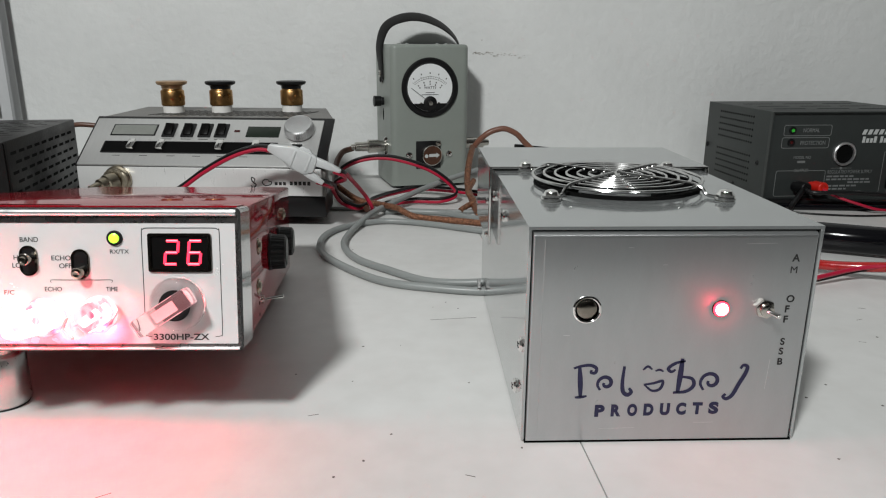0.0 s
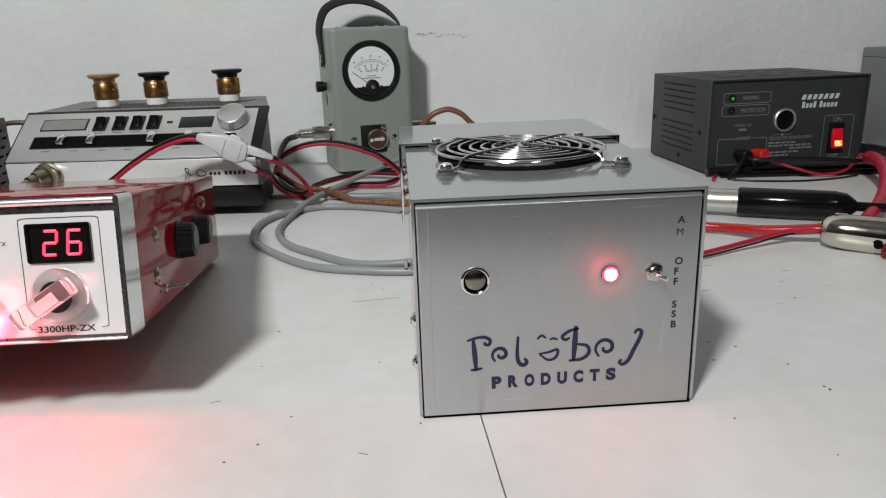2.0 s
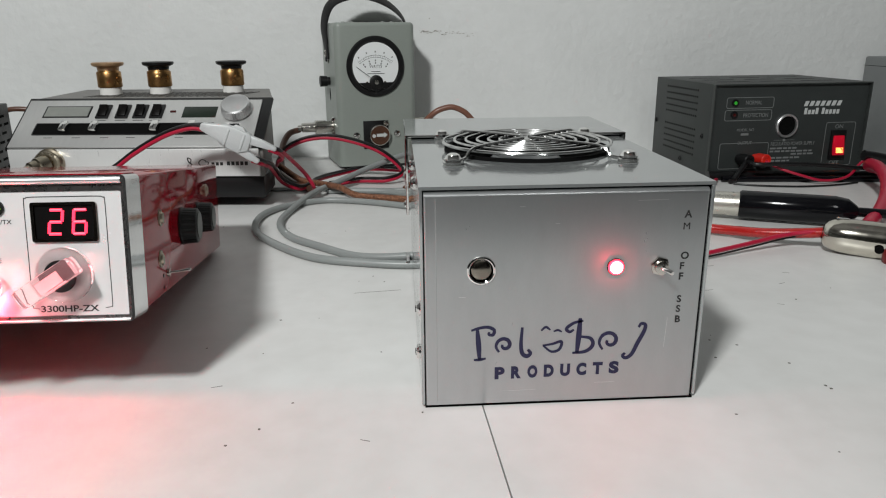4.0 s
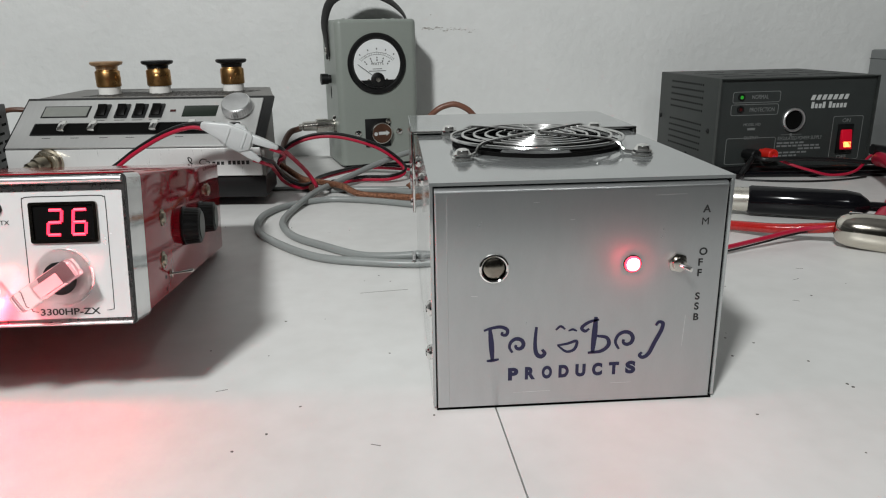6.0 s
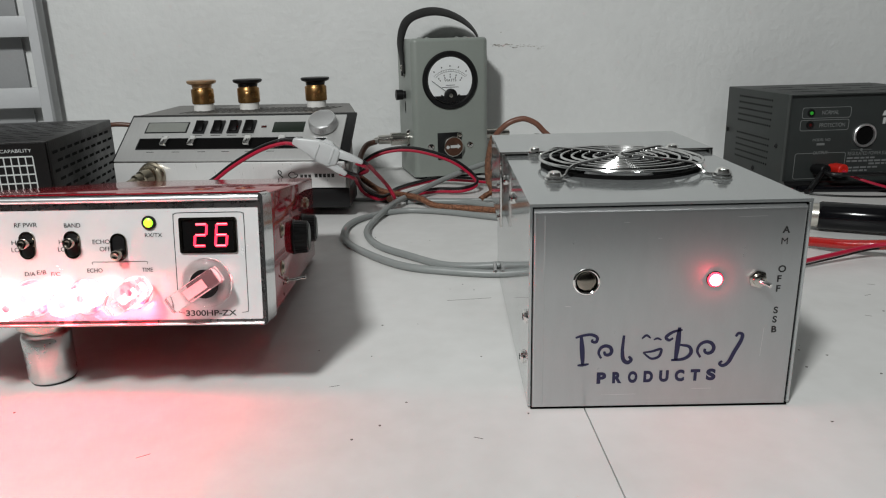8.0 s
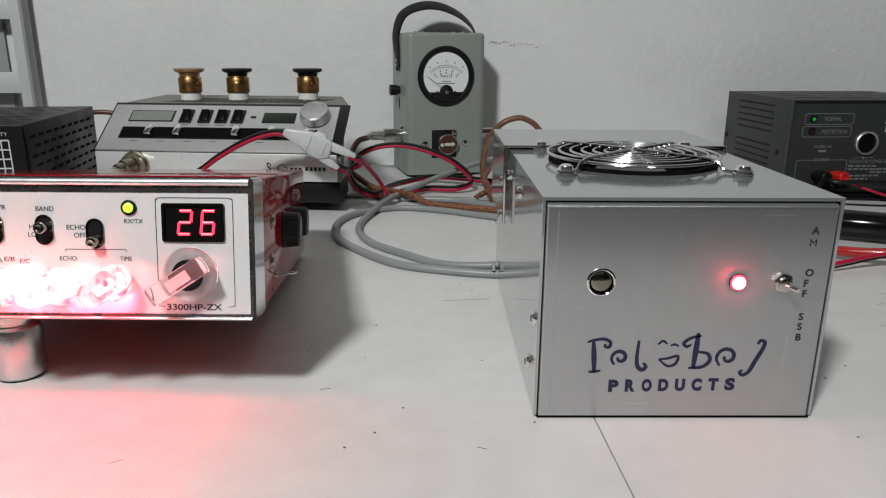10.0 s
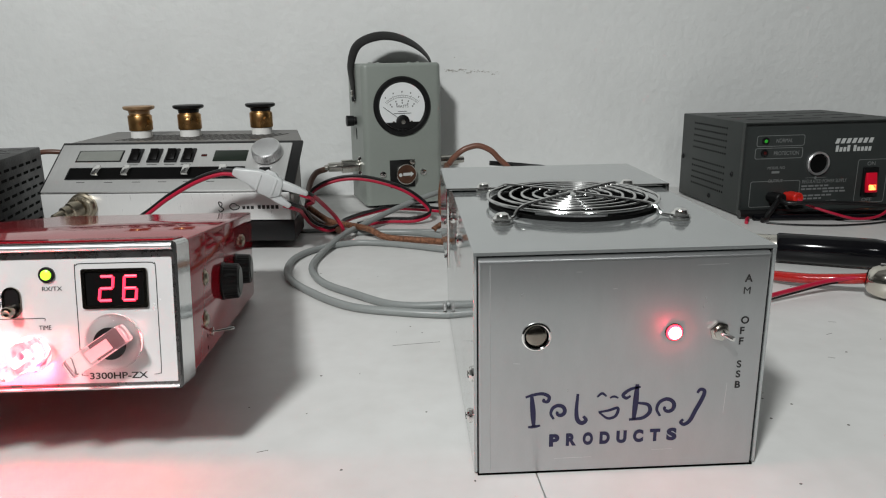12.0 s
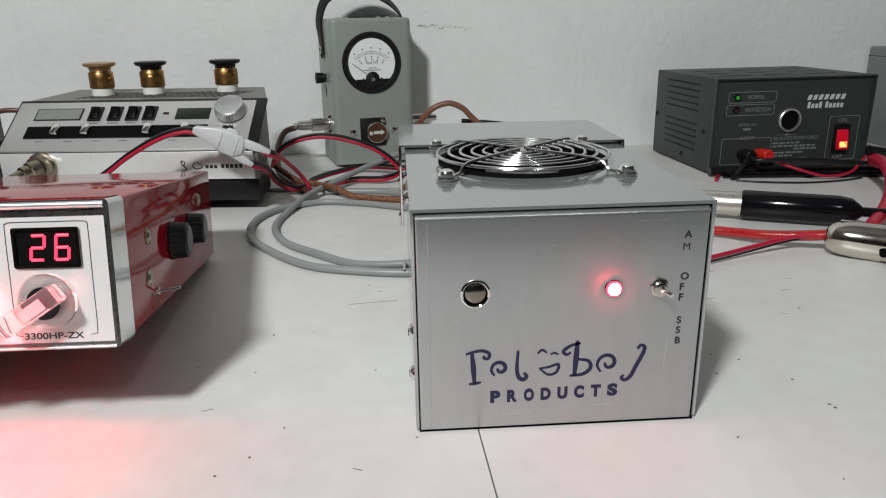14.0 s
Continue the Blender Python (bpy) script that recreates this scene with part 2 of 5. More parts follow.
def shared_mesh(name, bm, mat):
    bmesh.ops.scale(bm, vec=(CM, CM, CM), verts=bm.verts)
    mesh = bpy.data.meshes.new(name)
    bm.to_mesh(mesh)
    bm.free()
    mesh.materials.append(mat)
    return mesh


def small_copy(name, mesh, at, parent):
    ob = new(name, mesh)
    ob.parent = parent
    ob.location = [c * CM for c in at]
    return ob


def thing(name, x, y, z, yaw, label, category, group="", kind="", tilt=0):
    ob = new(name)
    ob.matrix_world = pose(x * CM, y * CM, z * CM, tilt, 0, yaw)
    ob.empty_display_size = 0.02
    return tagged(ob, label, category, group, kind)


def add_box(bm, x0, x1, y0, y1, z0, z1, bevel=0.0, segs=2):
    r = bmesh.ops.create_cube(bm, size=1)
    vs = r["verts"]
    for v in vs:
        v.co = Vector(((x0 + x1) / 2 + v.co.x * (x1 - x0), (y0 + y1) / 2 + v.co.y * (y1 - y0), (z0 + z1) / 2 + v.co.z * (z1 - z0)))
    if bevel:
        es = list({e for v in vs for e in v.link_edges})
        bmesh.ops.bevel(bm, geom=es, offset=bevel, segments=segs, affect="EDGES", profile=0.5)
    return bm


def box(x0, x1, y0, y1, z0, z1, bevel=0.0, segs=2):
    return add_box(bmesh.new(), x0, x1, y0, y1, z0, z1, bevel, segs)


def frame_of(a, b):
    w = (Vector(b) - Vector(a)).normalized()
    u = w.orthogonal().normalized()
    return u, w.cross(u), w


def add_lathe(bm, profile, at, axis, n=32):
    """A turned body: profile of (distance along axis, radius) from a point."""
    at = Vector(at)
    u, v, w = frame_of((0, 0, 0), axis)
    rings = []
    for d, r in profile:
        if r <= 1e-6:
            rings.append([bm.verts.new(at + w * d)])
        else:
            rings.append([bm.verts.new(at + w * d + (u * math.cos(2 * math.pi * k / n) + v * math.sin(2 * math.pi * k / n)) * r) for k in range(n)])
    for a, b in zip(rings, rings[1:]):
        for k in range(n):
            j = (k + 1) % n
            if len(a) == 1 and len(b) == 1:
                continue
            if len(a) == 1:
                bm.faces.new((a[0], b[j], b[k]))
            elif len(b) == 1:
                bm.faces.new((a[k], a[j], b[0]))
            else:
                bm.faces.new((a[k], a[j], b[j], b[k]))
    for ring, flip in ((rings[0], True), (rings[-1], False)):
        if len(ring) > 1:
            bm.faces.new(ring[::-1] if flip else ring)
    return bm


def lathe(profile, at, axis, n=32):
    bm = add_lathe(bmesh.new(), profile, at, axis, n)
    bmesh.ops.recalc_face_normals(bm, faces=bm.faces)
    return bm


def fluted(profile, at, axis, teeth, depth):
    """A turned body with fluted sides; profile rows of (distance, radius, flutes or not)."""
    bm, at = bmesh.new(), Vector(at)
    u, v, w = frame_of((0, 0, 0), axis)
    n = teeth * 4
    rings = []
    for d, r, f in profile:
        ring = []
        for k in range(n):
            a = 2 * math.pi * k / n
            rr = r - (depth if f and k % 4 in (0, 1) else 0)
            ring.append(bm.verts.new(at + w * d + (u * math.cos(a) + v * math.sin(a)) * rr))
        rings.append(ring)
    for a, b in zip(rings, rings[1:]):
        for k in range(n):
            j = (k + 1) % n
            bm.faces.new((a[k], a[j], b[j], b[k]))
    bm.faces.new(rings[0][::-1])
    bm.faces.new(rings[-1])
    bmesh.ops.recalc_face_normals(bm, faces=bm.faces)
    return bm


def spline(points, steps=10):
    """Catmull-Rom through points."""
    ps = [Vector(p) for p in points]
    ps = [ps[0] * 2 - ps[1], *ps, ps[-1] * 2 - ps[-2]]
    out = []
    for k in range(1, len(ps) - 2):
        a, b, c, d = ps[k - 1 : k + 3]
        for s in range(steps):
            t = s / steps
            out.append(0.5 * (2 * b + (c - a) * t + (2 * a - 5 * b + 4 * c - d) * t * t + (3 * b - a - 3 * c + d) * t**3))
    out.append(ps[-2])
    return out


def add_tube(bm, path, r, n=10, closed=False, ry=None, up=None):
    """A tube along a path; ry and up give a flat strap."""
    ps = [Vector(p) for p in path]
    rings, u = [], None
    m = len(ps)
    for k, p in enumerate(ps):
        if closed:
            w = (ps[(k + 1) % m] - ps[k - 1]).normalized()
        else:
            w = (ps[min(k + 1, m - 1)] - ps[max(k - 1, 0)]).normalized()
        if up is not None:
            u = (Vector(up) - w * w.dot(Vector(up))).normalized()
        elif u is None:
            u = w.orthogonal().normalized()
        else:
            u = (u - w * w.dot(u)).normalized()
        v = w.cross(u)
        rings.append([bm.verts.new(p + u * math.cos(2 * math.pi * j / n) * r + v * math.sin(2 * math.pi * j / n) * (ry or r)) for j in range(n)])
    pairs = list(zip(rings, rings[1:])) + ([(rings[-1], rings[0])] if closed else [])
    for a, b in pairs:
        for j in range(n):
            i = (j + 1) % n
            bm.faces.new((a[j], a[i], b[i], b[j]))
    if not closed:
        bm.faces.new(rings[0][::-1])
        bm.faces.new(rings[-1])
    return bm


def tube(path, r, n=10, closed=False, ry=None, up=None):
    bm = add_tube(bmesh.new(), path, r, n, closed, ry, up)
    bmesh.ops.recalc_face_normals(bm, faces=bm.faces)
    return bm


def add_prism(bm, outline, thick_from, thick_to, plane="xz"):
    """A flat outline of 2D points, given depth."""
    def at(p, d):
        return Vector((p[0], d, p[1])) if plane == "xz" else Vector((p[0], p[1], d)) if plane == "xy" else Vector((d, p[0], p[1]))
    a = [bm.verts.new(at(p, thick_from)) for p in outline]
    b = [bm.verts.new(at(p, thick_to)) for p in outline]
    bm.faces.new(a)
    bm.faces.new(b[::-1])
    n = len(a)
    for k in range(n):
        j = (k + 1) % n
        bm.faces.new((a[k], b[k], b[j], a[j]))
    return bm


def prism(outline, d0, d1, plane="xz", bevel=0.0):
    bm = add_prism(bmesh.new(), outline, d0, d1, plane)
    bmesh.ops.recalc_face_normals(bm, faces=bm.faces)
    if bevel:
        bmesh.ops.bevel(bm, geom=list(bm.edges), offset=bevel, segments=2, affect="EDGES", profile=0.5)
    return bm


def rounded(x0, x1, y0, y1, r, n=5):
    pts = []
    for cx, cy, a0 in ((x1 - r, y1 - r, 0), (x0 + r, y1 - r, 90), (x0 + r, y0 + r, 180), (x1 - r, y0 + r, 270)):
        for k in range(n + 1):
            a = radians(a0 + 90 * k / n)
            pts.append((cx + r * math.cos(a), cy + r * math.sin(a)))
    return pts


def ring_plate(outer, inner, d0, d1, plane="xz"):
    """A plate between two outlines of equal count."""
    bm = bmesh.new()
    def at(p, d):
        return Vector((p[0], d, p[1])) if plane == "xz" else Vector((p[0], p[1], d)) if plane == "xy" else Vector((d, p[0], p[1]))
    loops = [[bm.verts.new(at(p, d)) for p in line] for line in (outer, inner) for d in (d0, d1)]
    n = len(outer)
    for k in range(n):
        j = (k + 1) % n
        for a, b in ((0, 2), (3, 1), (1, 0), (2, 3)):
            bm.faces.new((loops[a][k], loops[a][j], loops[b][j], loops[b][k]))
    bmesh.ops.recalc_face_normals(bm, faces=bm.faces)
    return bm


def square_round(cx, cy, x0, x1, y0, y1, r, n=64):
    """Matching outlines of a rectangle and a circle in it."""
    corners = sorted(math.atan2(y - cy, x - cx) % (2 * math.pi) for x in (x0, x1) for y in (y0, y1))
    angles = sorted([2 * math.pi * k / n for k in range(n)] + corners)
    outer, inner = [], []
    for a in angles:
        c, s = math.cos(a), math.sin(a)
        k = min(((x1 if c > 0 else x0) - cx) / c if abs(c) > 1e-9 else 1e9, ((y1 if s > 0 else y0) - cy) / s if abs(s) > 1e-9 else 1e9)
        outer.append((cx + c * k, cy + s * k))
        inner.append((cx + c * r, cy + s * r))
    return outer, inner


def lettering(text, size, width=None, spread=1.0, bold=0.0):
    """A bmesh of flat letters in the xz plane, origin at the left of the baseline."""
    data = bpy.data.curves.new("letters", "FONT")
    data.body, data.size, data.extrude, data.space_character, data.offset = text, size * 10, 0.0, spread, bold * 10
    ob = bpy.data.objects.new("letters", data)
    scene.collection.objects.link(ob)
    bpy.context.view_layer.update()
    mesh = ob.to_mesh()
    bm = bmesh.new()
    bm.from_mesh(mesh)
    ob.to_mesh_clear()
    bpy.data.objects.remove(ob)
    bpy.data.curves.remove(data)
    bmesh.ops.scale(bm, vec=(0.1, 0.1, 0.1), verts=bm.verts)
    xs = [v.co.x for v in bm.verts]
    k = width / (max(xs) - min(xs)) if width else 1.0
    for v in bm.verts:
        v.co = Vector(((v.co.x - min(xs)) * k, 0, v.co.y))
    ex = bmesh.ops.extrude_face_region(bm, geom=list(bm.faces))
    for g in ex["geom"]:
        if isinstance(g, bmesh.types.BMVert):
            g.co.y -= 0.012
    return bm


def moved(bm, m):
    bmesh.ops.transform(bm, matrix=m, verts=bm.verts)
    return bm


def shift(x, y, z, rx=0, ry=0, rz=0):
    return Matrix.LocRotScale((x, y, z), Euler([radians(a) for a in (rx, ry, rz)]), None)


def writing(name, text, size, x, y, z, mat, parent, width=None, spread=1.0, turn=None, label="", bold=0.0):
    bm = lettering(text, size, width, spread, bold)
    moved(bm, turn or shift(x, y, z))
    return part(name, bm, mat, parent, label)


# ---- the room ----
def structure(name, bm, mat, label):
    return tagged(part(name, bm, mat), label, kind="structure", category=name.split("_")[0])


WALL_Y = 96.0
structure("wall_north", box(-170, 190, WALL_Y, WALL_Y + 10, -75, 160), M_WALL, "off-white painted plaster wall behind the bench")
# unseen walls: south and east darkened, west lighter, to set what the metal reflects
structure("wall_south", box(-170, 190, -260, -250, -75, 160), M_ROOM, "unseen wall closing the room behind, darkened for reflections")
structure("wall_west", box(-180, -170, -260, WALL_Y + 10, -75, 160), M_CEIL, "unseen side wall of the room, toned for reflections")
structure("wall_east", box(190, 200, -260, WALL_Y + 10, -75, 160), M_ROOM, "unseen side wall of the room, toned for reflections")
structure("floor", box(-180, 200, -260, WALL_Y + 10, -85, -75), M_FLOOR, "plain dark floor below the bench")
structure("ceiling", box(-180, 200, -260, WALL_Y + 10, 160, 170), M_CEIL, "plain ceiling above the bench")

bench = thing("workbench", 0, 0, 0, 0, "white painted workbench top of butted panels with specks and scratches", "workbench")
JOINT_Y = 74.2


def joint_x(y):
    return 8.3 - 0.042 * (y - 27.7)


Y0 = -3.0
part("panel", prism([(-150, Y0), (joint_x(Y0) - 0.035, Y0), (joint_x(JOINT_Y) - 0.035, JOINT_Y - 0.06), (-150, JOINT_Y - 0.06)], -2.6, 0, "xy"), M_TABLE, bench)
part("panel", prism([(joint_x(Y0) + 0.035, Y0), (170, Y0), (170, JOINT_Y - 0.06), (joint_x(JOINT_Y) + 0.035, JOINT_Y - 0.06)], -2.6, 0, "xy"), M_TABLE, bench)
part("panel", prism([(-150, JOINT_Y + 0.06), (170, JOINT_Y + 0.06), (170, WALL_Y), (-150, WALL_Y)], -2.6, 0, "xy"), M_TABLE, bench)
part("underlay", box(-149, 169, Y0 + 1, WALL_Y, -4.5, -2.6), M_JOINT, bench, "dark underlay seen in the joints")
for lx in (-145, 165):
    for ly in (Y0 + 5, WALL_Y - 5):
        part("leg", box(lx - 3, lx + 3, ly - 3, ly + 3, -75, -4.5, 0.3), M_SHELF, bench)


# ---- amplifier box with the fan on top ----
def pan_screw(name, at, axis, r, mat, parent, slot=True):
    ob = part(name, lathe([(0, r), (r * 0.2, r), (r * 0.45, r * 0.8), (r * 0.56, r * 0.42), (r * 0.58, 0)], at, axis, 18), mat, parent)
    if slot:
        a, w = Vector(at), Vector(axis).normalized()
        bm = bmesh.new()
        u, v, _ = frame_of((0, 0, 0), w)
        for d in (u, v):
            add_tube(bm, [a + w * r * 0.54 - d * r * 0.45, a + w * r * 0.54 + d * r * 0.45], r * 0.1, 6)
        part("cross_slot", bm, M_GAP, ob)
    return ob


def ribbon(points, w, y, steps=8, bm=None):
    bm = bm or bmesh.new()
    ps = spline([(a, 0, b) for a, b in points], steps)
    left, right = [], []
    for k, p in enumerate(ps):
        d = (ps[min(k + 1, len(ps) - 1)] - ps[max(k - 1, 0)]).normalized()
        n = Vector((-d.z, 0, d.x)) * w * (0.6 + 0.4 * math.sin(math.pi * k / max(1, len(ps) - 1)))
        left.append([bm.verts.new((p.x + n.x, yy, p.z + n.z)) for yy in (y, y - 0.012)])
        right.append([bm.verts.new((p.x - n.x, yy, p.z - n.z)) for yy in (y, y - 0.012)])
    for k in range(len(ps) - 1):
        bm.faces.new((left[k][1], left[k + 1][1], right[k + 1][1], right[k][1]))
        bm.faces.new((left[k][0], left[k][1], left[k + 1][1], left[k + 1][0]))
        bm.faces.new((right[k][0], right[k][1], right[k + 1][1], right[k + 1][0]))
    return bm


def build_amplifier():
    W, H, L, T = 12.3, 9.9, 21.0, 0.14
    t = thing("amplifier_box", 5.62, 27.9, 0, 0, "brushed aluminium amplifier box with a round fan grille on its lid", "amplifier")
    fx, fy, fr = 6.0, 9.25, 4.35
    # lid: top with the fan opening, and two folded sides
    outer, inner = square_round(fx, fy, 0, W, -0.03, L, fr, 64)
    part("lid", ring_plate(outer, inner, H - T, H, "xy"), M_ALU, t, "grey anodised lid")
    part("side_sheet", box(0, T, -0.03, L, 0.1, H - T, 0.02, 1), M_ALU, t)
    part("side_sheet", box(W - T, W, -0.03, L, 0.1, H - T, 0.02, 1), M_ALU, t)
    # chassis with the front panel
    bm = box(T + 0.05, W - T - 0.17, -0.22, 0.11, 0.15, H - T - 0.08)
    fold = [e for e in bm.edges if all(v.co.y < -0.2 for v in e.verts) and all(v.co.z > H - 1 for v in e.verts)]
    bmesh.ops.bevel(bm, geom=fold, offset=0.22, segments=6, affect="EDGES", profile=0.5)
    rest = [e for e in bm.edges if all(v.co.y < -0.2 for v in e.verts) and e.calc_face_angle(0) > 0.8]
    bmesh.ops.bevel(bm, geom=rest, offset=0.07, segments=3, affect="EDGES", profile=0.5)
    part("front_panel", bm, M_BRUSHED, t, "brushed aluminium front panel")
    # solid black fill in place of shade between panel and lid
    part("shade_black", box(T + 0.03, W - T - 0.03, 0.115, 0.3, 0.105, H - T - 0.05), M_GAP, t, "black shadow gap behind the panel")
    # base coloured black to paint the shadow line below the panel
    part("base_sheet", box(T, W - T, -0.1, L - 0.1, 0, 0.1), M_GAP, t, "base sheet, black for the shadow line under the panel")
    part("back_panel", box(T, W - T, L - 0.3, L - 0.12, 0.12, H - T), M_ALU, t)
    y = -0.22
    # polished plug, lamp, toggle
    gr = part("grommet", lathe([(0.0, 0.62), (0.07, 0.61), (0.1, 0.55), (0.06, 0.5), (-0.06, 0.49), (-0.06, 0.0)], (2.55, y, 6.36), (0, -1, 0), 40), M_CHROME, t, "chrome rimmed dark hole")
    part("bore", lathe([(-0.04, 0.48), (0.02, 0.4), (0.07, 0.2), (0.08, 0.0)], (2.55, y, 6.36), (0, -1, 0), 36), M_BORE, gr)
    lamp = part("lamp_bezel", lathe([(0, 0.38), (0.05, 0.37), (0.06, 0.35)], (8.24, y, 6.36), (0, -1, 0), 28), M_REDDARK, t)
    part("lamp_lens", lathe([(0.03, 0.35), (0.1, 0.33), (0.14, 0.24), (0.15, 0)], (8.24, y, 6.36), (0, -1, 0), 28), M_REDLED, lamp, "lit red indicator lens")
    part("lamp_core", lathe([(0.12, 0.27), (0.17, 0.25), (0.2, 0.13), (0.21, 0)], (8.24, y, 6.36), (0, -1, 0), 24), M_LEDCORE, lamp)
    sw = part("toggle_switch", lathe([(0, 0.42), (0.12, 0.42), (0.14, 0.38)], (10.12, y, 6.35), (0, -1, 0), 6), M_STEEL, t, "nickel toggle switch")
    part("threaded_collar", lathe([(0.1, 0.28), (0.34, 0.28), (0.36, 0.2)], (10.12, y, 6.35), (0, -1, 0), 20), M_STEEL, sw)
    part("lever", lathe([(0, 0.09), (0.5, 0.12), (0.58, 0.09), (0.6, 0)], (10.12, y - 0.3, 6.33), (0.45, -0.85, -0.1), 14), M_CHROME, sw)
    # printing
    for ch, z in (("A", 8.58), ("M", 8.06), ("O", 6.78), ("F", 6.32), ("F", 5.86), ("S", 4.83), ("S", 4.38), ("B", 3.9)):
        writing("letter", ch, 0.43, 11.0, y - 0.003, z - 0.14, M_BLACKINK, t, bold=0.0 if ch == "M" else 0.012)
    bm = bmesh.new()
    for k, ch in enumerate("PRODUCTS"):
        g = lettering(ch, 0.72, 0.44, bold=0.045)
        moved(g, shift(3.17 + 0.722 * k, y - 0.003, 1.37 + 0.012 * k))
        me = bpy.data.meshes.new("glyph")
        g.to_mesh(me)
        g.free()
        bm.from_mesh(me)
        bpy.data.meshes.remove(me)
    part("lettering", bm, M_INK, t, "indigo printed capitals")
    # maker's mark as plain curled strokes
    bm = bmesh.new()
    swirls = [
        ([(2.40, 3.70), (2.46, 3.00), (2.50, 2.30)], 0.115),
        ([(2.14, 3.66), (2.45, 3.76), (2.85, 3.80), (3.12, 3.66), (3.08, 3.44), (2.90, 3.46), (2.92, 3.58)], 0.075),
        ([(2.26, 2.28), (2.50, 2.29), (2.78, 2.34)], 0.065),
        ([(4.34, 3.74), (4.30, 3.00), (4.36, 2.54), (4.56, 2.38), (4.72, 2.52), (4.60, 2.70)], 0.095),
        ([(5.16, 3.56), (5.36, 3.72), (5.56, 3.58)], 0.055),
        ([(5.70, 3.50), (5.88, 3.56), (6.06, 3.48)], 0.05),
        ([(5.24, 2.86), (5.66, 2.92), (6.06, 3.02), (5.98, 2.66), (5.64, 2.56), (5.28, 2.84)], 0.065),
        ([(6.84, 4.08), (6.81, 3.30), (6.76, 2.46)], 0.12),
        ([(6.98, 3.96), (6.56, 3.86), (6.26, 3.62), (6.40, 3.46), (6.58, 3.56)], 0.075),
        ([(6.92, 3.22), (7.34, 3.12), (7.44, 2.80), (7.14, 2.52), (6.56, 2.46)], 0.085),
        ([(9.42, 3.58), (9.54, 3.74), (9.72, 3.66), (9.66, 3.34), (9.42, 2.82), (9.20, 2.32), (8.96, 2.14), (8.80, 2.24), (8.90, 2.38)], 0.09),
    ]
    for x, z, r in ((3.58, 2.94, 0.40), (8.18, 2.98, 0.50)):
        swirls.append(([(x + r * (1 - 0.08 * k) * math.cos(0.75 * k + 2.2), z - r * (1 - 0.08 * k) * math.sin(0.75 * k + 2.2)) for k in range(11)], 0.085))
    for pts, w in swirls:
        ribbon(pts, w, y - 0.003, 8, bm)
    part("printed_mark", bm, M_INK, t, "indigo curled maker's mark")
    # thin ridge drawn for the bevel's bright reflection at the left
    part("reflection_line", tube([(0.66, y + 0.012, 0.3), (0.66, y + 0.012, H - 0.5)], 0.025, 8), M_BRUSHED, t)
    for x, z, ln, dz in ((4.1, 9.05, 0.25, 0.0), (5.6, 8.3, 0.2, 0.01), (9.0, 9.2, 1.3, 0.02), (1.6, 5.2, 0.3, -0.02), (3.4, 0.75, 1.6, 0.02), (7.6, 1.0, 0.9, 0.0), (10.6, 2.6, 0.06, 1.4)):
        part("hairline_scratch", ribbon([(x, z), (x + ln / 2, z + dz / 2), (x + ln, z + dz)], 0.012, y + 0.008, 3), M_SATIN, t)
    # screws of the left side
    for yy, zz in ((0.55, 4.45), (1.9, 1.8), (8.0, 8.45), (13.0, 8.5)):
        pan_screw("screw", (0, yy, zz), (-1, 0, 0), 0.34, M_CHROME, t)
    for yy, zz in ((0.55, 4.45), (1.9, 1.8)):
        pan_screw("screw", (W, yy, zz), (1, 0, 0), 0.27, M_CHROME, t)
    # rear hood, a folded sheet a little larger than the box
    a, b, zb = -0.36, W + 0.36, 5.4
    hood = part("rear_hood", box(a, b, 13.4, 21.6, H + 0.13, H + 0.25, 0.03, 1), M_ALU, t, "bare aluminium rear hood")
    part("flange", box(a, a + T, 13.4, 21.6, zb, H + 0.128, 0.05, 1), M_ALU, hood)
    part("flange", box(b - T, b, 13.4, 21.6, zb, H + 0.128, 0.05, 1), M_ALU, hood)
    part("hood_edge", box(a - 0.01, b + 0.01, 13.28, 13.398, H + 0.12, H + 0.26, 0.03, 1), M_CHROME, hood, "bright cut edge of the hood")
    for x in (a, b - T):
        part("hood_edge", box(x - 0.01, x + T + 0.01, 13.28, 13.398, zb, H + 0.118, 0.03, 1), M_CHROME, hood, "bright cut edge of the hood")
    # black strip in place of the shade below the hood
    part("gap_shade", box(a + T + 0.02, b - T - 0.02, 13.8, 14.4, H + 0.005, H + 0.125), M_GAP, hood, "black strip painting the shade under the hood")
    for yy, zz in ((14.1, 5.9), (14.0, 8.0)):
        pan_screw("screw", (a, yy, zz), (-1, 0, 0), 0.22, M_CHROME, hood)
    # fan
    fan = part("fan_frame", ring_plate([(fx + fr * 0.995 * math.cos(k * math.pi / 32), fy + fr * 0.995 * math.sin(k * math.pi / 32)) for k in range(64)],
                                      [(fx + fr * 0.93 * math.cos(k * math.pi / 32), fy + fr * 0.93 * math.sin(k * math.pi / 32)) for k in range(64)], H - 2.6, H + 0.16, "xy"), M_GAP, t, "black plastic fan shroud")
    part("hub", lathe([(0, 1.9), (1.5, 1.9), (1.65, 1.75), (1.66, 0)], (fx, fy, H - 2.0), (0, 0, 1), 32), M_FANLABEL, fan)
    part("well", lathe([(0, fr * 0.94), (0.1, fr * 0.94)], (fx, fy, H - 2.55), (0, 0, 1), 32), M_GAP, fan)
    for k in range(7):
        bm = bmesh.new()
        th = 2 * math.pi * k / 7 + 0.3
        rows = []
        for r, w, lift in ((1.55, 0.5, 0.55), (2.8, 0.62, 0.5), (3.95, 0.66, 0.4)):
            row = []
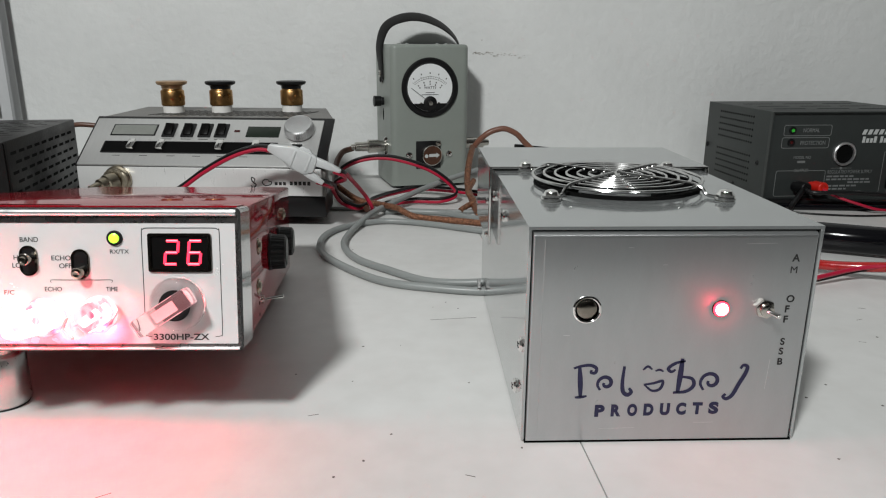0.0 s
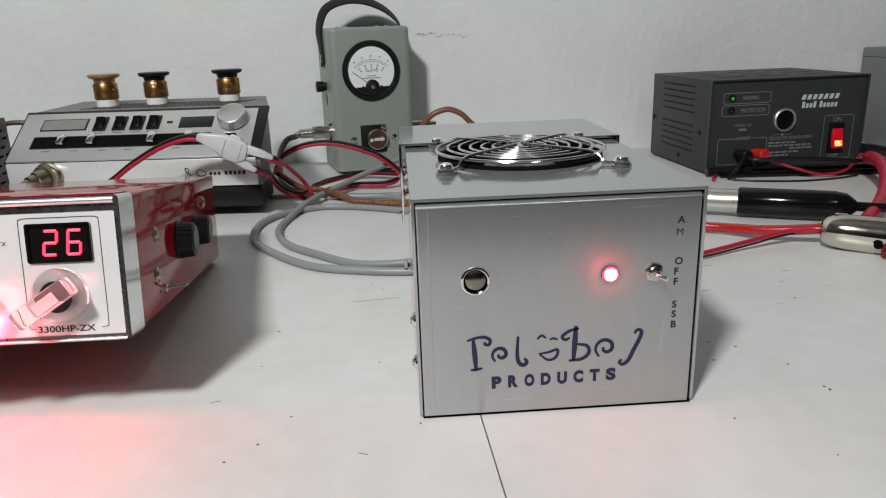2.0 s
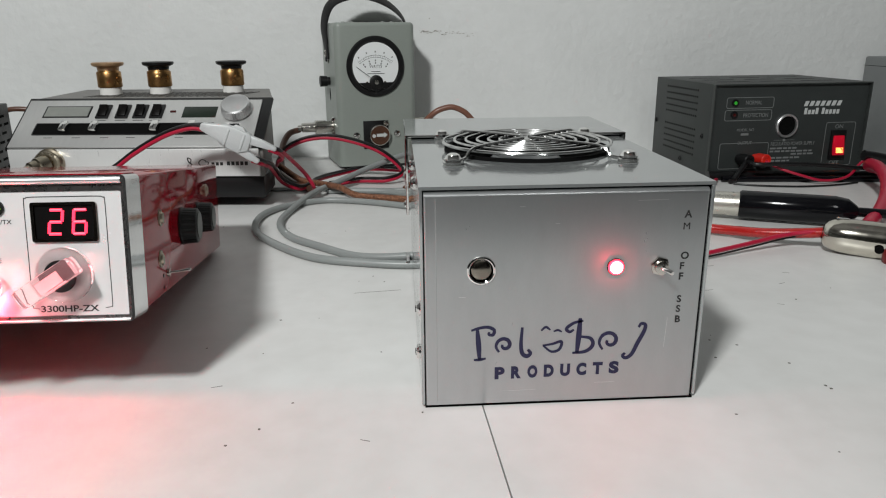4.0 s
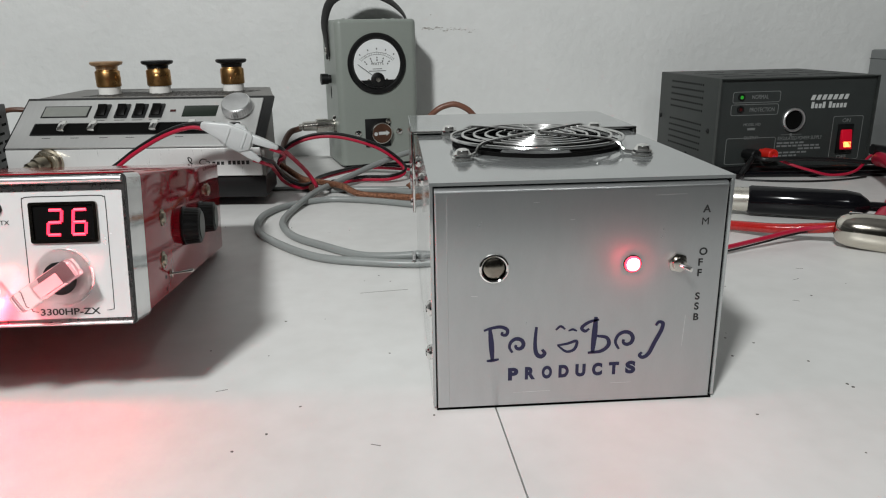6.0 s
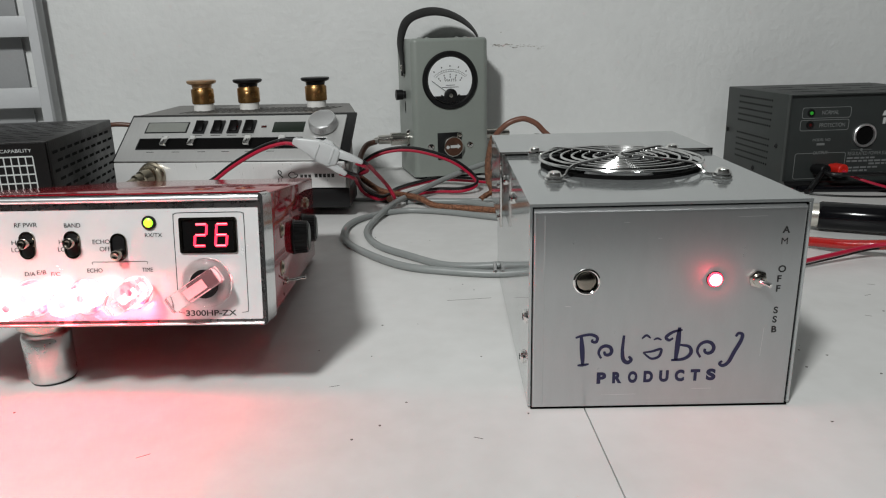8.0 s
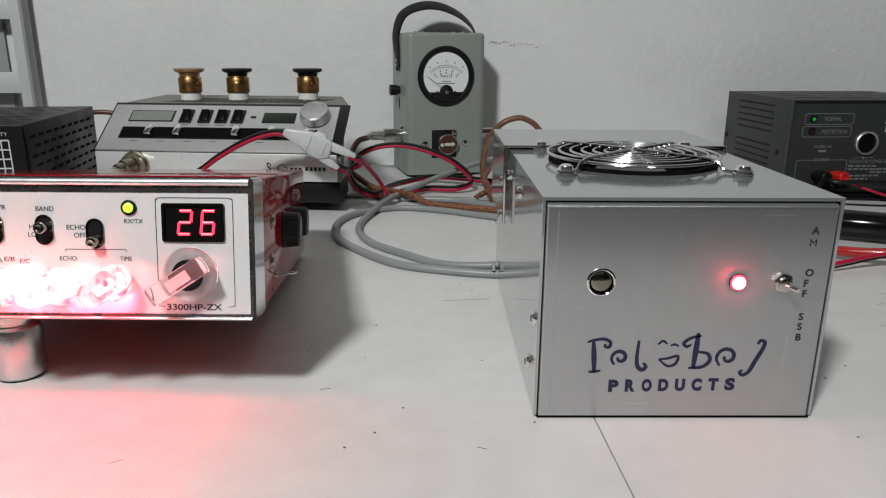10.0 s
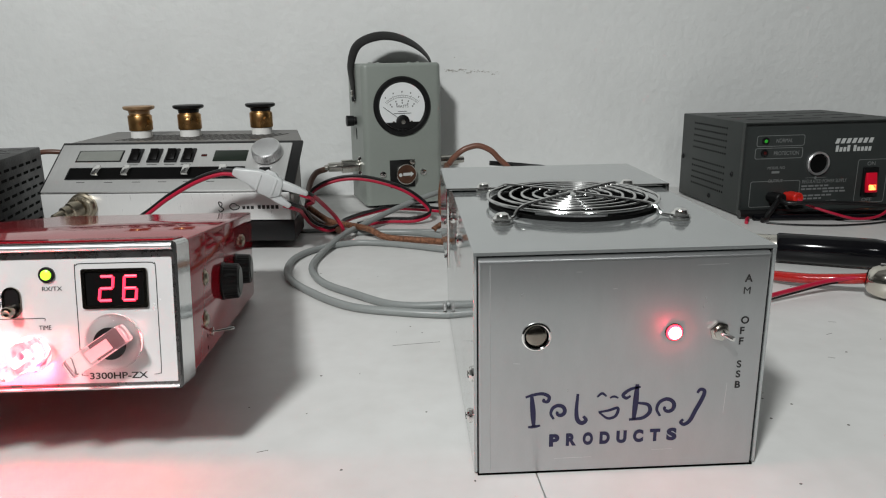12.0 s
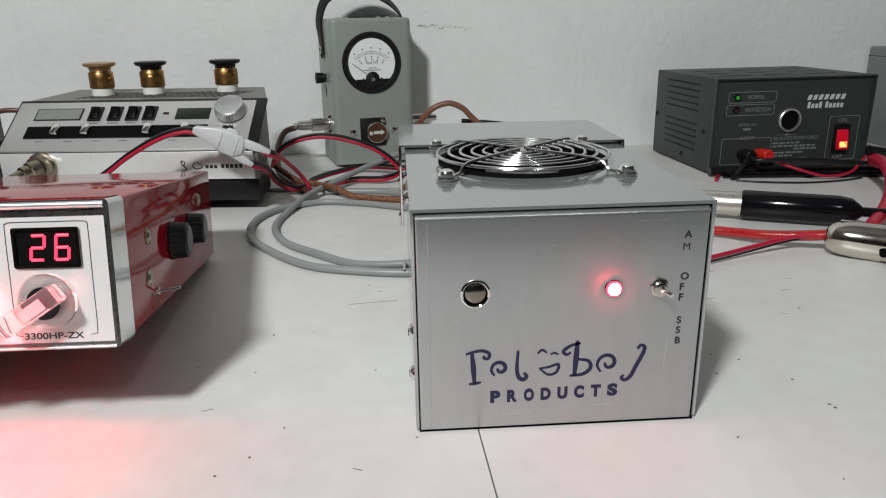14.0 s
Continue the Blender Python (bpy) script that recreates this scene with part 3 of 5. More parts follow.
            for s in (-1, 0, 1):
                aa = th + s * w * 1.3 / r * 1.1
                row.append(bm.verts.new((fx + r * math.cos(aa), fy + r * math.sin(aa), H - 1.2 + s * lift)))
            rows.append(row)
        for ra, rb in zip(rows, rows[1:]):
            for j in range(2):
                bm.faces.new((ra[j], ra[j + 1], rb[j + 1], rb[j]))
        ex = bmesh.ops.solidify(bm, geom=list(bm.faces), thickness=0.12)
        part("blade", bm, M_BLACK, fan)
    # wire guard
    guard = part("fan_guard", lathe([(0, 0.5), (0.08, 0.5), (0.1, 0.4)], (fx, fy, H + 0.5), (0, 0, 1), 20), M_WIRE, t, "chromed wire finger guard")
    for r in (0.75, 1.4, 2.0, 2.6, 3.2, 3.8, 4.4):
        path = [(fx + r * math.cos(k * math.pi / 32), fy + r * math.sin(k * math.pi / 32), H + 0.5 - 0.06 * (r > 4)) for k in range(64)]
        part("ring_wire", tube(path, 0.085, 8, closed=True), M_WIRE, guard)
    for sx, sy in ((1, 1), (1, -1), (-1, 1), (-1, -1)):
        c = (fx + sx * 4.2, fy + sy * 4.2)
        p = [(fx + sx * 0.2, fy + sy * 0.2, H + 0.62), (fx + sx * 2.6, fy + sy * 2.6, H + 0.6), (fx + sx * 3.25, fy + sy * 3.25, H + 0.5), (fx + sx * 3.55, fy + sy * 3.55, H + 0.16), (fx + sx * 3.9, fy + sy * 3.9, H + 0.12)]
        part("spoke_wire", tube(spline(p, 6), 0.095, 8), M_WIRE, guard)
        loop = [(c[0] + 0.42 * math.cos(k * math.pi / 12), c[1] + 0.42 * math.sin(k * math.pi / 12), H + 0.1) for k in range(24)]
        part("eye_loop", tube(loop, 0.09, 8, closed=True), M_WIRE, guard)
        sc = part("dome_screw", lathe([(0.0, 0.3), (0.18, 0.3), (0.2, 0.44), (0.28, 0.44), (0.34, 0.36), (0.46, 0.3), (0.53, 0.16), (0.55, 0)], (c[0], c[1], H), (0, 0, 1), 24), M_CHROME, t, "chromed dome screw")
        part("washer", lathe([(0.0, 0.46), (0.05, 0.46), (0.06, 0.42)], (c[0], c[1], H + 0.002), (0, 0, 1), 24), M_STEEL, sc)
    return t


build_amplifier()
bulb("indicator_lamp", (0.1386, 0.2741, 0.0636), 0.0008, 0.027, (1.0, 0.03, 0.07))


# ---- red radio, propped up at the front ----
def build_red_radio():
    H, W, L = 6.1, 20.0, 24.6
    t = thing("red_radio", -6.45, 28.55, 4.25, -1.0, "glossy red radio with chrome bezel, tilted up on a metal prop", "radio", tilt=-9.3)
    taper = 2.9
    bm = bmesh.new()
    y0, y1, h1 = 1.4, L, 6.3
    k0 = taper * y0 / L
    lower = [(-W + k0, y0), (-k0, y0), (-taper, y1), (-W + taper, y1)]
    a = [bm.verts.new((x, y, 0.05)) for x, y in lower]
    b = [bm.verts.new((x, y, H if y < 5 else h1)) for x, y in lower]
    bm.faces.new(a[::-1])
    bm.faces.new(b)
    for k in range(4):
        j = (k + 1) % 4
        bm.faces.new((a[k], a[j], b[j], b[k]))
    bmesh.ops.bevel(bm, geom=list(bm.edges), offset=0.12, segments=3, affect="EDGES", profile=0.5)
    part("case", bm, M_RED, t, "red lacquered metal case")
    part("case_lip", box(-W + 0.25, -0.25, 0.42, 1.62, H + 0.084, H + 0.13, 0.02, 1), M_RED, t, "red lip of the case over the bezel")
    # chrome bezel: shell and front frame
    shell_o = rounded(-W, 0, 0, H + 0.08, 0.22)
    shell_i = rounded(-W + 0.12, -0.12, 0.1, H - 0.3, 0.14)
    bez = part("bezel", ring_plate(shell_o, shell_i, 0, 1.5, "xz"), M_BEZEL, t, "chrome plated front bezel")
    # ring coloured dark for the shadow inside the bezel
    part("recess", ring_plate(rounded(-W + 0.11, -0.11, 0.09, H - 0.29, 0.14), rounded(-W + 0.27, -0.27, 0.27, H - 0.58, 0.06), 0.09, 0.3, "xz"), M_SHADECHROME, bez, "recess inside the bezel with shade painted into its chrome")
    part("top_rail", tube([(-W + 0.2, 0.04, H - 0.13), (-0.2, 0.04, H - 0.13)], 0.15, 14), M_SATIN, bez)
    part("bottom_rail", tube([(-W + 0.2, 0.03, 0.07), (-0.2, 0.03, 0.07)], 0.06, 12), M_SATIN, bez)
    part("face_plate", box(-W + 0.24, -0.24, 0.12, 0.4, 0.24, H - 0.55, 0.03, 1), M_FACE, t, "mirror silver face plate washed by red light")
    y = 0.12
    # digital display
    disp = part("display_frame", ring_plate(rounded(-3.98, -1.3, 3.42, 5.08, 0.1), rounded(-3.84, -1.44, 3.55, 4.95, 0.05), y - 0.1, y + 0.05), M_BORE, t)
    part("window", box(-3.88, -1.4, y - 0.03, y + 0.02, 3.52, 4.98), M_GAP, disp, "black display window")
    segs = {"2": "abged", "6": "acdefg"}
    for dx, digit in ((-3.3, "2"), (-2.32, "6")):
        w, h, s = 0.52, 1.0, 0.075
        z0 = 3.75
        def seg(name):
            lean = 0.1
            ends = {"a": ((0, h), (w, h)), "g": ((0, h / 2), (w, h / 2)), "d": ((0, 0), (w, 0)), "f": ((0, h), (0, h / 2)), "b": ((w, h), (w, h / 2)), "e": ((0, h / 2), (0, 0)), "c": ((w, h / 2), (w, 0))}[name]
            (ax, az), (bx, bz) = ends
            d = Vector((bx - ax, bz - az)).normalized() * 0.02
            return [(dx + ax + d.x + lean * az, y - 0.045, z0 + az + d.y), (dx + bx - d.x + lean * bz, y - 0.045, z0 + bz - d.y)]
        for name in segs[digit]:
            part("digit_segment", tube(seg(name), 0.06, 8), M_DIGIT, disp)
    # printed outline round the channel controls
    part("outline", ribbon([(-3.98, 0.58), (-4.18, 0.62), (-4.25, 0.85), (-4.25, 3.0), (-4.25, 5.05), (-4.18, 5.24), (-3.95, 5.3), (-2.6, 5.3), (-1.25, 5.3), (-1.02, 5.24), (-0.95, 5.05), (-0.95, 3.0), (-0.95, 0.85), (-1.02, 0.62), (-1.25, 0.58)], 0.018, y, 4), M_BLACKINK, t)
    lime = part("status_bezel", lathe([(0, 0.33), (0.08, 0.33), (0.1, 0.22)], (-5.38, y, 4.87), (0, -1, 0), 24), M_BLACK, t)
    part("status_lens", lathe([(0.05, 0.22), (0.14, 0.21), (0.18, 0.13), (0.2, 0)], (-5.38, y, 4.87), (0, -1, 0), 24), M_GREENLED, lime, "lit lime green lens")
    for x, z, w, s, size in ((-5.62, 4.20, 0.81, "RX/TX", 0.26), (-11.76, 4.75, 1.08, "RF PWR", 0.3), (-9.40, 4.70, 0.77, "BAND", 0.3), (-8.11, 3.91, 0.81, "ECHO", 0.3),
                             (-7.80, 3.57, 0.52, "OFF", 0.3), (-9.71, 3.93, 0.26, "HI", 0.3), (-9.78, 3.59, 0.36, "LO", 0.3), (-11.96, 3.93, 0.31, "HI", 0.3),
                             (-11.99, 3.59, 0.38, "LO", 0.3), (-8.47, 2.57, 0.73, "ECHO", 0.28), (-5.86, 2.57, 0.50, "TIME", 0.28), (-11.46, 2.45, 0.50, "D/A", 0.28),
                             (-10.88, 2.52, 0.45, "E/B", 0.28), (-10.20, 2.43, 0.43, "F/C", 0.28)):
        writing("printed_word", s, size, x, y - 0.004, z, M_BLACKINK, t, width=w)
    part("bracket_line", ribbon([(-8.18, 2.94), (-8.18, 3.06), (-7.68, 3.06), (-6.11, 3.06), (-5.61, 3.06), (-5.61, 2.94)], 0.014, y, 3), M_BLACKINK, t)
    writing("model_word", "3300HP-ZX", 0.38, -3.92, y - 0.004, 0.44, M_BLACKINK, t, width=2.4, bold=0.006)
    # toggles
    for x, z, up in ((-6.88, 3.75, -0.8), (-9.06, 3.9, 0.25), (-11.2, 3.9, 0.25)):
        slot = part("toggle_slot", prism(rounded(x - 0.31, x + 0.31, z - 0.58, z + 0.58, 0.3), y - 0.03, y + 0.02), M_BLACK, t, "black oval toggle surround")
        part("rim", ring_plate(rounded(x - 0.38, x + 0.38, z - 0.65, z + 0.65, 0.37), rounded(x - 0.3, x + 0.3, z - 0.57, z + 0.57, 0.29), y - 0.08, y + 0.01), M_BORE, slot)
        part("lever", lathe([(0, 0.18), (0.25, 0.2), (0.5, 0.26), (0.58, 0.23), (0.6, 0.14), (0.54, 0)], (x + 0.08, y, z + 0.3 * up), (-0.05, -1, 0.25 * up), 18), M_BORE, slot)
    # channel knob: clear skirt, dark core, clear bar
    kn = part("channel_knob", lathe([(0, 1.18), (0.12, 1.18), (0.32, 1.08), (0.4, 0.95), (0.42, 0.0)], (-2.82, y - 0.02, 2.02), (0, -1, 0), 48), M_ACRYLIC, t, "clear acrylic channel knob")
    part("core", lathe([(0.43, 0.68), (0.47, 0.66), (0.48, 0)], (-2.82, y - 0.02, 2.02), (0, -1, 0), 30), M_BLACK, kn)
    part("grip_bar", moved(box(-1.65, 1.05, -1.4, -0.56, -0.4, 0.4, 0.12), shift(-2.82, y, 2.02, 0, -33, 0)), M_PINKACRYLIC, kn)
    part("core_light", moved(box(-0.85, 0.2, -0.68, -0.62, -0.2, 0.2, 0.03), shift(-2.82, y, 2.02, 0, -33, 0)), glowing("pink_core", (1.0, 0.45, 0.47), 0.6), kn)
    # lit control knobs: clear skirts with tall pointed grips
    for j, (x, z, r, turn) in enumerate(((-6.18, 1.6, 0.78, -35), (-8.5, 1.45, 0.85, -18), (-11.1, 1.4, 0.9, -28), (-13.6, 1.5, 0.85, 10), (-15.9, 1.5, 0.85, 35))):
        k = part("control_knob", lathe([(0.05, r), (0.16, r), (0.4, r * 0.85), (0.45, 0.0)], (x, y - 0.02, z), (0, -1, 0), 36), M_LITSKIRT, t, "clear knob lit from behind, glowing pink white")
        bar = [(1.22 * a, 1.22 * b) for a, b in ((-r * 1.15, -0.2), (-r * 0.7, -0.42), (r * 0.55, -0.46), (r * 1.05, -0.3), (r * 1.05, 0.3), (r * 0.55, 0.46), (-r * 0.7, 0.42), (-r * 1.15, 0.2))]
        part("grip_bar", moved(prism(bar, -1.5, -0.43, "xz", 0.1), shift(x, y, z, 0, turn, 0)), M_LITKNOB if j else M_PINKACRYLIC, k)
        for s in (-0.55, 0.5):
            part("grip_dimple", moved(lathe([(0, 0.17), (0.02, 0.16), (0.02, 0)], (s * r, -1.5, 0.02), (0, -1, 0), 14), shift(x, y, z, 0, turn, 0)), M_LITSKIRT, k)
        if not j:
            part("glow_core", moved(box(-r * 0.6, r * 0.5, -0.7, -0.5, -0.16, 0.16, 0.05), shift(x, y, z, 0, turn, 0)), M_LITKNOB, k)
    # fittings on the right side, which leans inward to the back
    lean = math.degrees(math.atan(taper / L))
    side = shift(0, 0, 0, 0, 0, lean)
    for yy, zz, r in ((10.8, 3.0, 1.03), (16.0, 3.05, 0.96)):
        k = part("side_knob", moved(fluted([(0.02, r * 1.04, 0), (0.12, r * 1.04, 0), (0.15, r, 0), (0.2, r, 1), (0.85, r * 0.95, 1), (0.9, r * 0.92, 0), (0.96, r * 0.82, 0)], (0, yy, zz), (1, 0, 0), 30, 0.035), side), M_BLACK, t, "black knurled side knob")
        part("cap", moved(lathe([(0.95, r * 0.78), (1.0, r * 0.76), (1.01, 0)], (0, yy, zz), (1, 0, 0), 32), side), M_DARKWIN, k)
    for yy, zz in ((5.6, 3.9), (5.2, 1.9), (19.5, 4.6), (19.5, 2.2)):
        part("flange_screw", moved(lathe([(0, 0.42), (0.06, 0.42), (0.08, 0.3), (0.16, 0.26), (0.2, 0)], (0, yy, zz), (1, 0, 0), 20), side), M_PLUG, t)
    tg = part("side_toggle", moved(lathe([(0, 0.22), (0.12, 0.22), (0.14, 0.12)], (0, 6.6, 1.0), (1, 0, 0), 14), side), M_STEEL, t)
    part("lever", moved(lathe([(0, 0.06), (1.0, 0.1), (1.06, 0)], (0.1, 6.6, 1.0), (1, 0.25, 0.1), 10), side), M_CHROME, tg)
    for zz in (0.9, 1.5):
        part("vent_hole", moved(lathe([(0, 0.1), (0.01, 0.1), (0.01, 0)], (0.005, 5.6, zz - 0.5), (1, 0, 0), 10), side), M_GAP, t)
    return t


radio = build_red_radio()
bpy.context.view_layer.update()
for lx in (-6.0, -7.5, -9.8, -12.3, -14.7):
    p = radio.matrix_world @ Vector((lx * CM, -0.45 * CM, 0.95 * CM))
    bulb("knob_lamp", p, 0.002, 0.088, (1.0, 0.025, 0.05))
prop = thing("metal_prop", -19.2, 32.1, 0, 0, "silver metal cylinder propping up the red radio", "prop")
part("cylinder", lathe([(0.1, 1.08), (0.25, 1.18), (2.6, 1.2), (2.7, 1.14), (2.8, 1.06)], (0, 0, 0), (0, 0, 1), 40), M_PROP, prop)
part("neck", lathe([(2.8, 0.95), (3.1, 0.95), (3.12, 1.3), (3.55, 1.35)], (0, 0, 0), (0, 0, 1), 36), M_STEEL, prop, "steel neck and flange")
part("rubber_base", lathe([(0, 1.05), (0.1, 1.1)], (0, 0, 0), (0, 0, 1), 36), M_BLACK, prop)


# ---- base station transceiver at the back ----
def build_base_station():
    W = 24.2
    t = thing("base_station_radio", -31.9, 68.7, 0, -5.0, "silver fronted base station radio with sliders and a chrome knob", "radio")
    dy, z0, z1, z2, D = 5.4, 3.1, 5.7, 9.7, 16.5
    prof = [(0.35, z0 - 0.1), (0.35, z1), (dy + 0.2, z2 + 0.05), (D, z2 + 0.25), (D, z0 - 0.1)]
    bm = bmesh.new()
    ends = [[bm.verts.new((x if x < 1 else x - 3.2 * max(0, y - 5.4) / (D - 5.4), y, z)) for y, z in prof] for x in (0, W)]
    bm.faces.new(ends[0])
    bm.faces.new(ends[1][::-1])
    for k in range(5):
        j = (k + 1) % 5
        bm.faces.new((ends[0][k], ends[1][k], ends[1][j], ends[0][j]))
    bmesh.ops.recalc_face_normals(bm, faces=bm.faces)
    bmesh.ops.bevel(bm, geom=list(bm.edges), offset=0.1, segments=2, affect="EDGES", profile=0.5)
    part("case", bm, M_GREYCASE, t, "grey vinyl covered case")
    part("black_base", prism([(0.1, 0.3), (W - 0.1, 0.3), (W - 0.6, 6.0), (W - 3.6, D - 0.3), (0.3, D - 0.3)], 1.0, z0 - 0.11, "xy", 0.08), M_BLACK, t, "black lower chassis")
    for fx in (2.5, W - 5.0):
        for fy in (6.5, 14.5):
            part("rubber_foot", lathe([(0, 0.7), (1.0, 0.8)], (fx, fy, 0), (0, 0, 1), 20), M_BLACK, t)
    part("lower_panel", box(0.15, W - 0.35, 0, 0.36, z0, z1, 0.06), M_LOWSILVER, t, "silver lower front panel")
    # sloping panel in a black frame
    ang = math.degrees(math.atan2(z2 - z1, dy))
    ln = math.hypot(dy, z2 - z1)
    slope = shift(0, 0.05, z1, ang, 0, 0)      # local: x across, y up the slope, z outward
    def on(bm):
        return moved(bm, slope)
    part("black_frame", on(box(0.0, W, 0.0, ln + 0.15, -0.15, 0.16, 0.06)), M_BLACK, t)
    part("sloping_panel", on(box(0.25, W - 0.95, 0.0, ln - 0.3, 0.05, 0.28, 0.04)), M_SILVERPAINT, t, "silver sloping control panel")
    part("slider_slot", on(box(2.1, 19.1, 1.65, 3.05, 0.2, 0.3)), M_GAP, t, "black recessed slider slot")
    part("slot_rim", on(ring_plate(rounded(2.0, 19.2, 1.55, 3.15, 0.1), rounded(2.1, 19.1, 1.65, 3.05, 0.05), 0.28, 0.33, "xy")), M_BLACK, t)
    for x in (4.96, 7.84, 13.65, 17.2):
        k = part("slider", on(box(x - 0.33, x + 0.33, 1.85, 3.05, 0.28, 0.8, 0.08)), M_CHROME, t, "chrome slider tab")
        part("mark", on(box(x - 0.06, x + 0.06, 2.05, 2.5, 0.8, 0.82)), M_BLACKINK, k)
    for x0 in (3.3, 6.0, 8.7, 11.2, 13.6, 15.8):
        part("caption_bar", on(box(x0, x0 + 0.8, 1.18, 1.24, 0.28, 0.292)), M_BLACKINK, t)
    w = part("meter_window", on(box(2.2, 6.75, 3.95, 5.55, 0.2, 0.32, 0.03)), M_BLACK, t)
    part("dial", on(box(2.35, 6.6, 4.08, 5.42, 0.3, 0.34)), M_LCD, w, "grey meter dial")
    for x in (8.05, 9.95, 11.67, 13.3):
        s = part("rocker_switch", on(box(x - 0.62, x + 0.62, 3.8, 5.65, 0.2, 0.42, 0.05)), M_BLACK, t, "black rocker switch")
        part("rocker", on(moved(box(-0.4, 0.4, -0.65, 0.65, 0, 0.35, 0.06), shift(x, 4.7, 0.35, 14, 0, 0))), M_DARKCASE, s)
        part("caption_bar", on(box(x - 0.5, x + 0.5, 3.5, 3.56, 0.28, 0.292)), M_BLACKINK, t)
    part("red_lens", on(box(14.55, 15.1, 4.6, 4.85, 0.25, 0.36, 0.03)), M_REDDARK, t)
    part("smoked_window", on(box(15.8, 19.1, 3.9, 5.4, 0.2, 0.32, 0.03)), M_DARKWIN, t, "smoked channel window")
    knob = part("chrome_knob", on(fluted([(0.28, 1.3, 0), (0.5, 1.46, 0), (0.55, 1.46, 1), (1.2, 1.4, 1), (1.26, 1.38, 0), (1.36, 1.25, 0), (1.3, 1.0, 0)], (21.1, 4.7, 0), (0, 0, 1), 40, 0.04)), M_SATIN, t, "spun aluminium tuning knob")
    part("push_switch", on(box(20.7, 21.7, 1.85, 2.75, 0.2, 0.6, 0.06)), M_BLACK, t)
    # maker's mark as plain shapes on the lower panel
    bm = bmesh.new()
    yy = -0.002
    ribbon([(15.45, 4.7), (15.6, 5.1), (15.3, 5.25), (15.35, 4.9), (15.7, 4.55), (15.4, 4.3), (15.2, 4.5)], 0.06, yy, 6, bm)
    ribbon([(17.0, 5.0), (16.6, 5.1), (16.3, 4.8), (16.6, 4.5), (17.1, 4.6), (17.2, 4.85), (16.9, 4.9)], 0.05, yy, 6, bm)
    for x in (17.5, 17.9, 18.3):
        add_box(bm, x, x + 0.28, yy - 0.012, yy, 4.55, 4.85)
    moved(bm, shift(1.85, 0, -0.42))
    part("printed_mark", bm, M_BLACKINK, t, "black curled maker's mark")
    for k in range(5):
        part("model_bar", box(20.8 + k * 0.42, 21.09 + k * 0.42, yy - 0.012, yy, 4.14, 4.5), M_BLACKINK, t)
    # microphone plug
    plug = part("mic_socket", lathe([(0, 1.3), (0.3, 1.3), (0.45, 1.12), (1.0, 1.12)], (4.2, 0, 4.5), (0, -1, 0), 32), M_PLUG, t, "nickel microphone socket")
    part("mic_plug", lathe([(0, 0.85), (0.9, 0.85), (1.0, 0.7), (1.6, 0.68), (1.7, 0.5), (2.6, 0.42), (2.7, 0.3)], (4.2, -0.85, 4.5), (-0.45, -0.85, -0.2), 24), M_PLUG, plug)
    # vents of the lid
    for k in range(20):
        x = 5.0 + k * 0.78
        part("vent_slot", moved(box(-0.1, 0.1, -2.6, 2.6, 0, 0.014), shift(x, 10.4, z2 + 0.15, 1, 0, -24)), M_GAP, t)
    return t


build_base_station()


def build_post(x, y, cap, turn, label):
    t = thing("binding_post", x, y, 9.8, turn, label, "terminal post", "posts on the base station radio")
    part("insulator", lathe([(0, 1.1), (0.8, 1.08), (0.85, 1.0)], (0, 0, 0), (0, 0, 1), 28), M_WHITE, t, "white insulating foot")
    b = part("barrel", lathe([(0.8, 1.16), (0.9, 1.22), (2.3, 1.22), (2.42, 1.15), (2.45, 1.05), (2.65, 1.0)], (0, 0, 0), (0, 0, 1), 36), M_BRASS, t, "aged brass barrel")
    part("set_screw", lathe([(0, 0.36), (0.1, 0.36), (0.14, 0.28)], (0.2, -1.18, 1.65), (0.15, -1, 0), 16), M_BRASS, b)
    part("cap", lathe([(2.55, 1.05), (2.85, 1.1), (3.02, 1.52), (3.15, 1.6), (3.3, 1.6), (3.36, 1.5), (3.36, 0)], (0, 0, 0), (0, 0, 1), 36), cap, t)
    return t


build_post(-25.5, 79.2, M_BRASSCAP, 60, "brass terminal post with a tan cap on white foot")
build_post(-20.4, 79.5, M_BLACK, 0, "brass terminal post with a black cap on white foot")
build_post(-12.9, 80.2, M_BLACK, 30, "brass terminal post with a black cap on white foot")


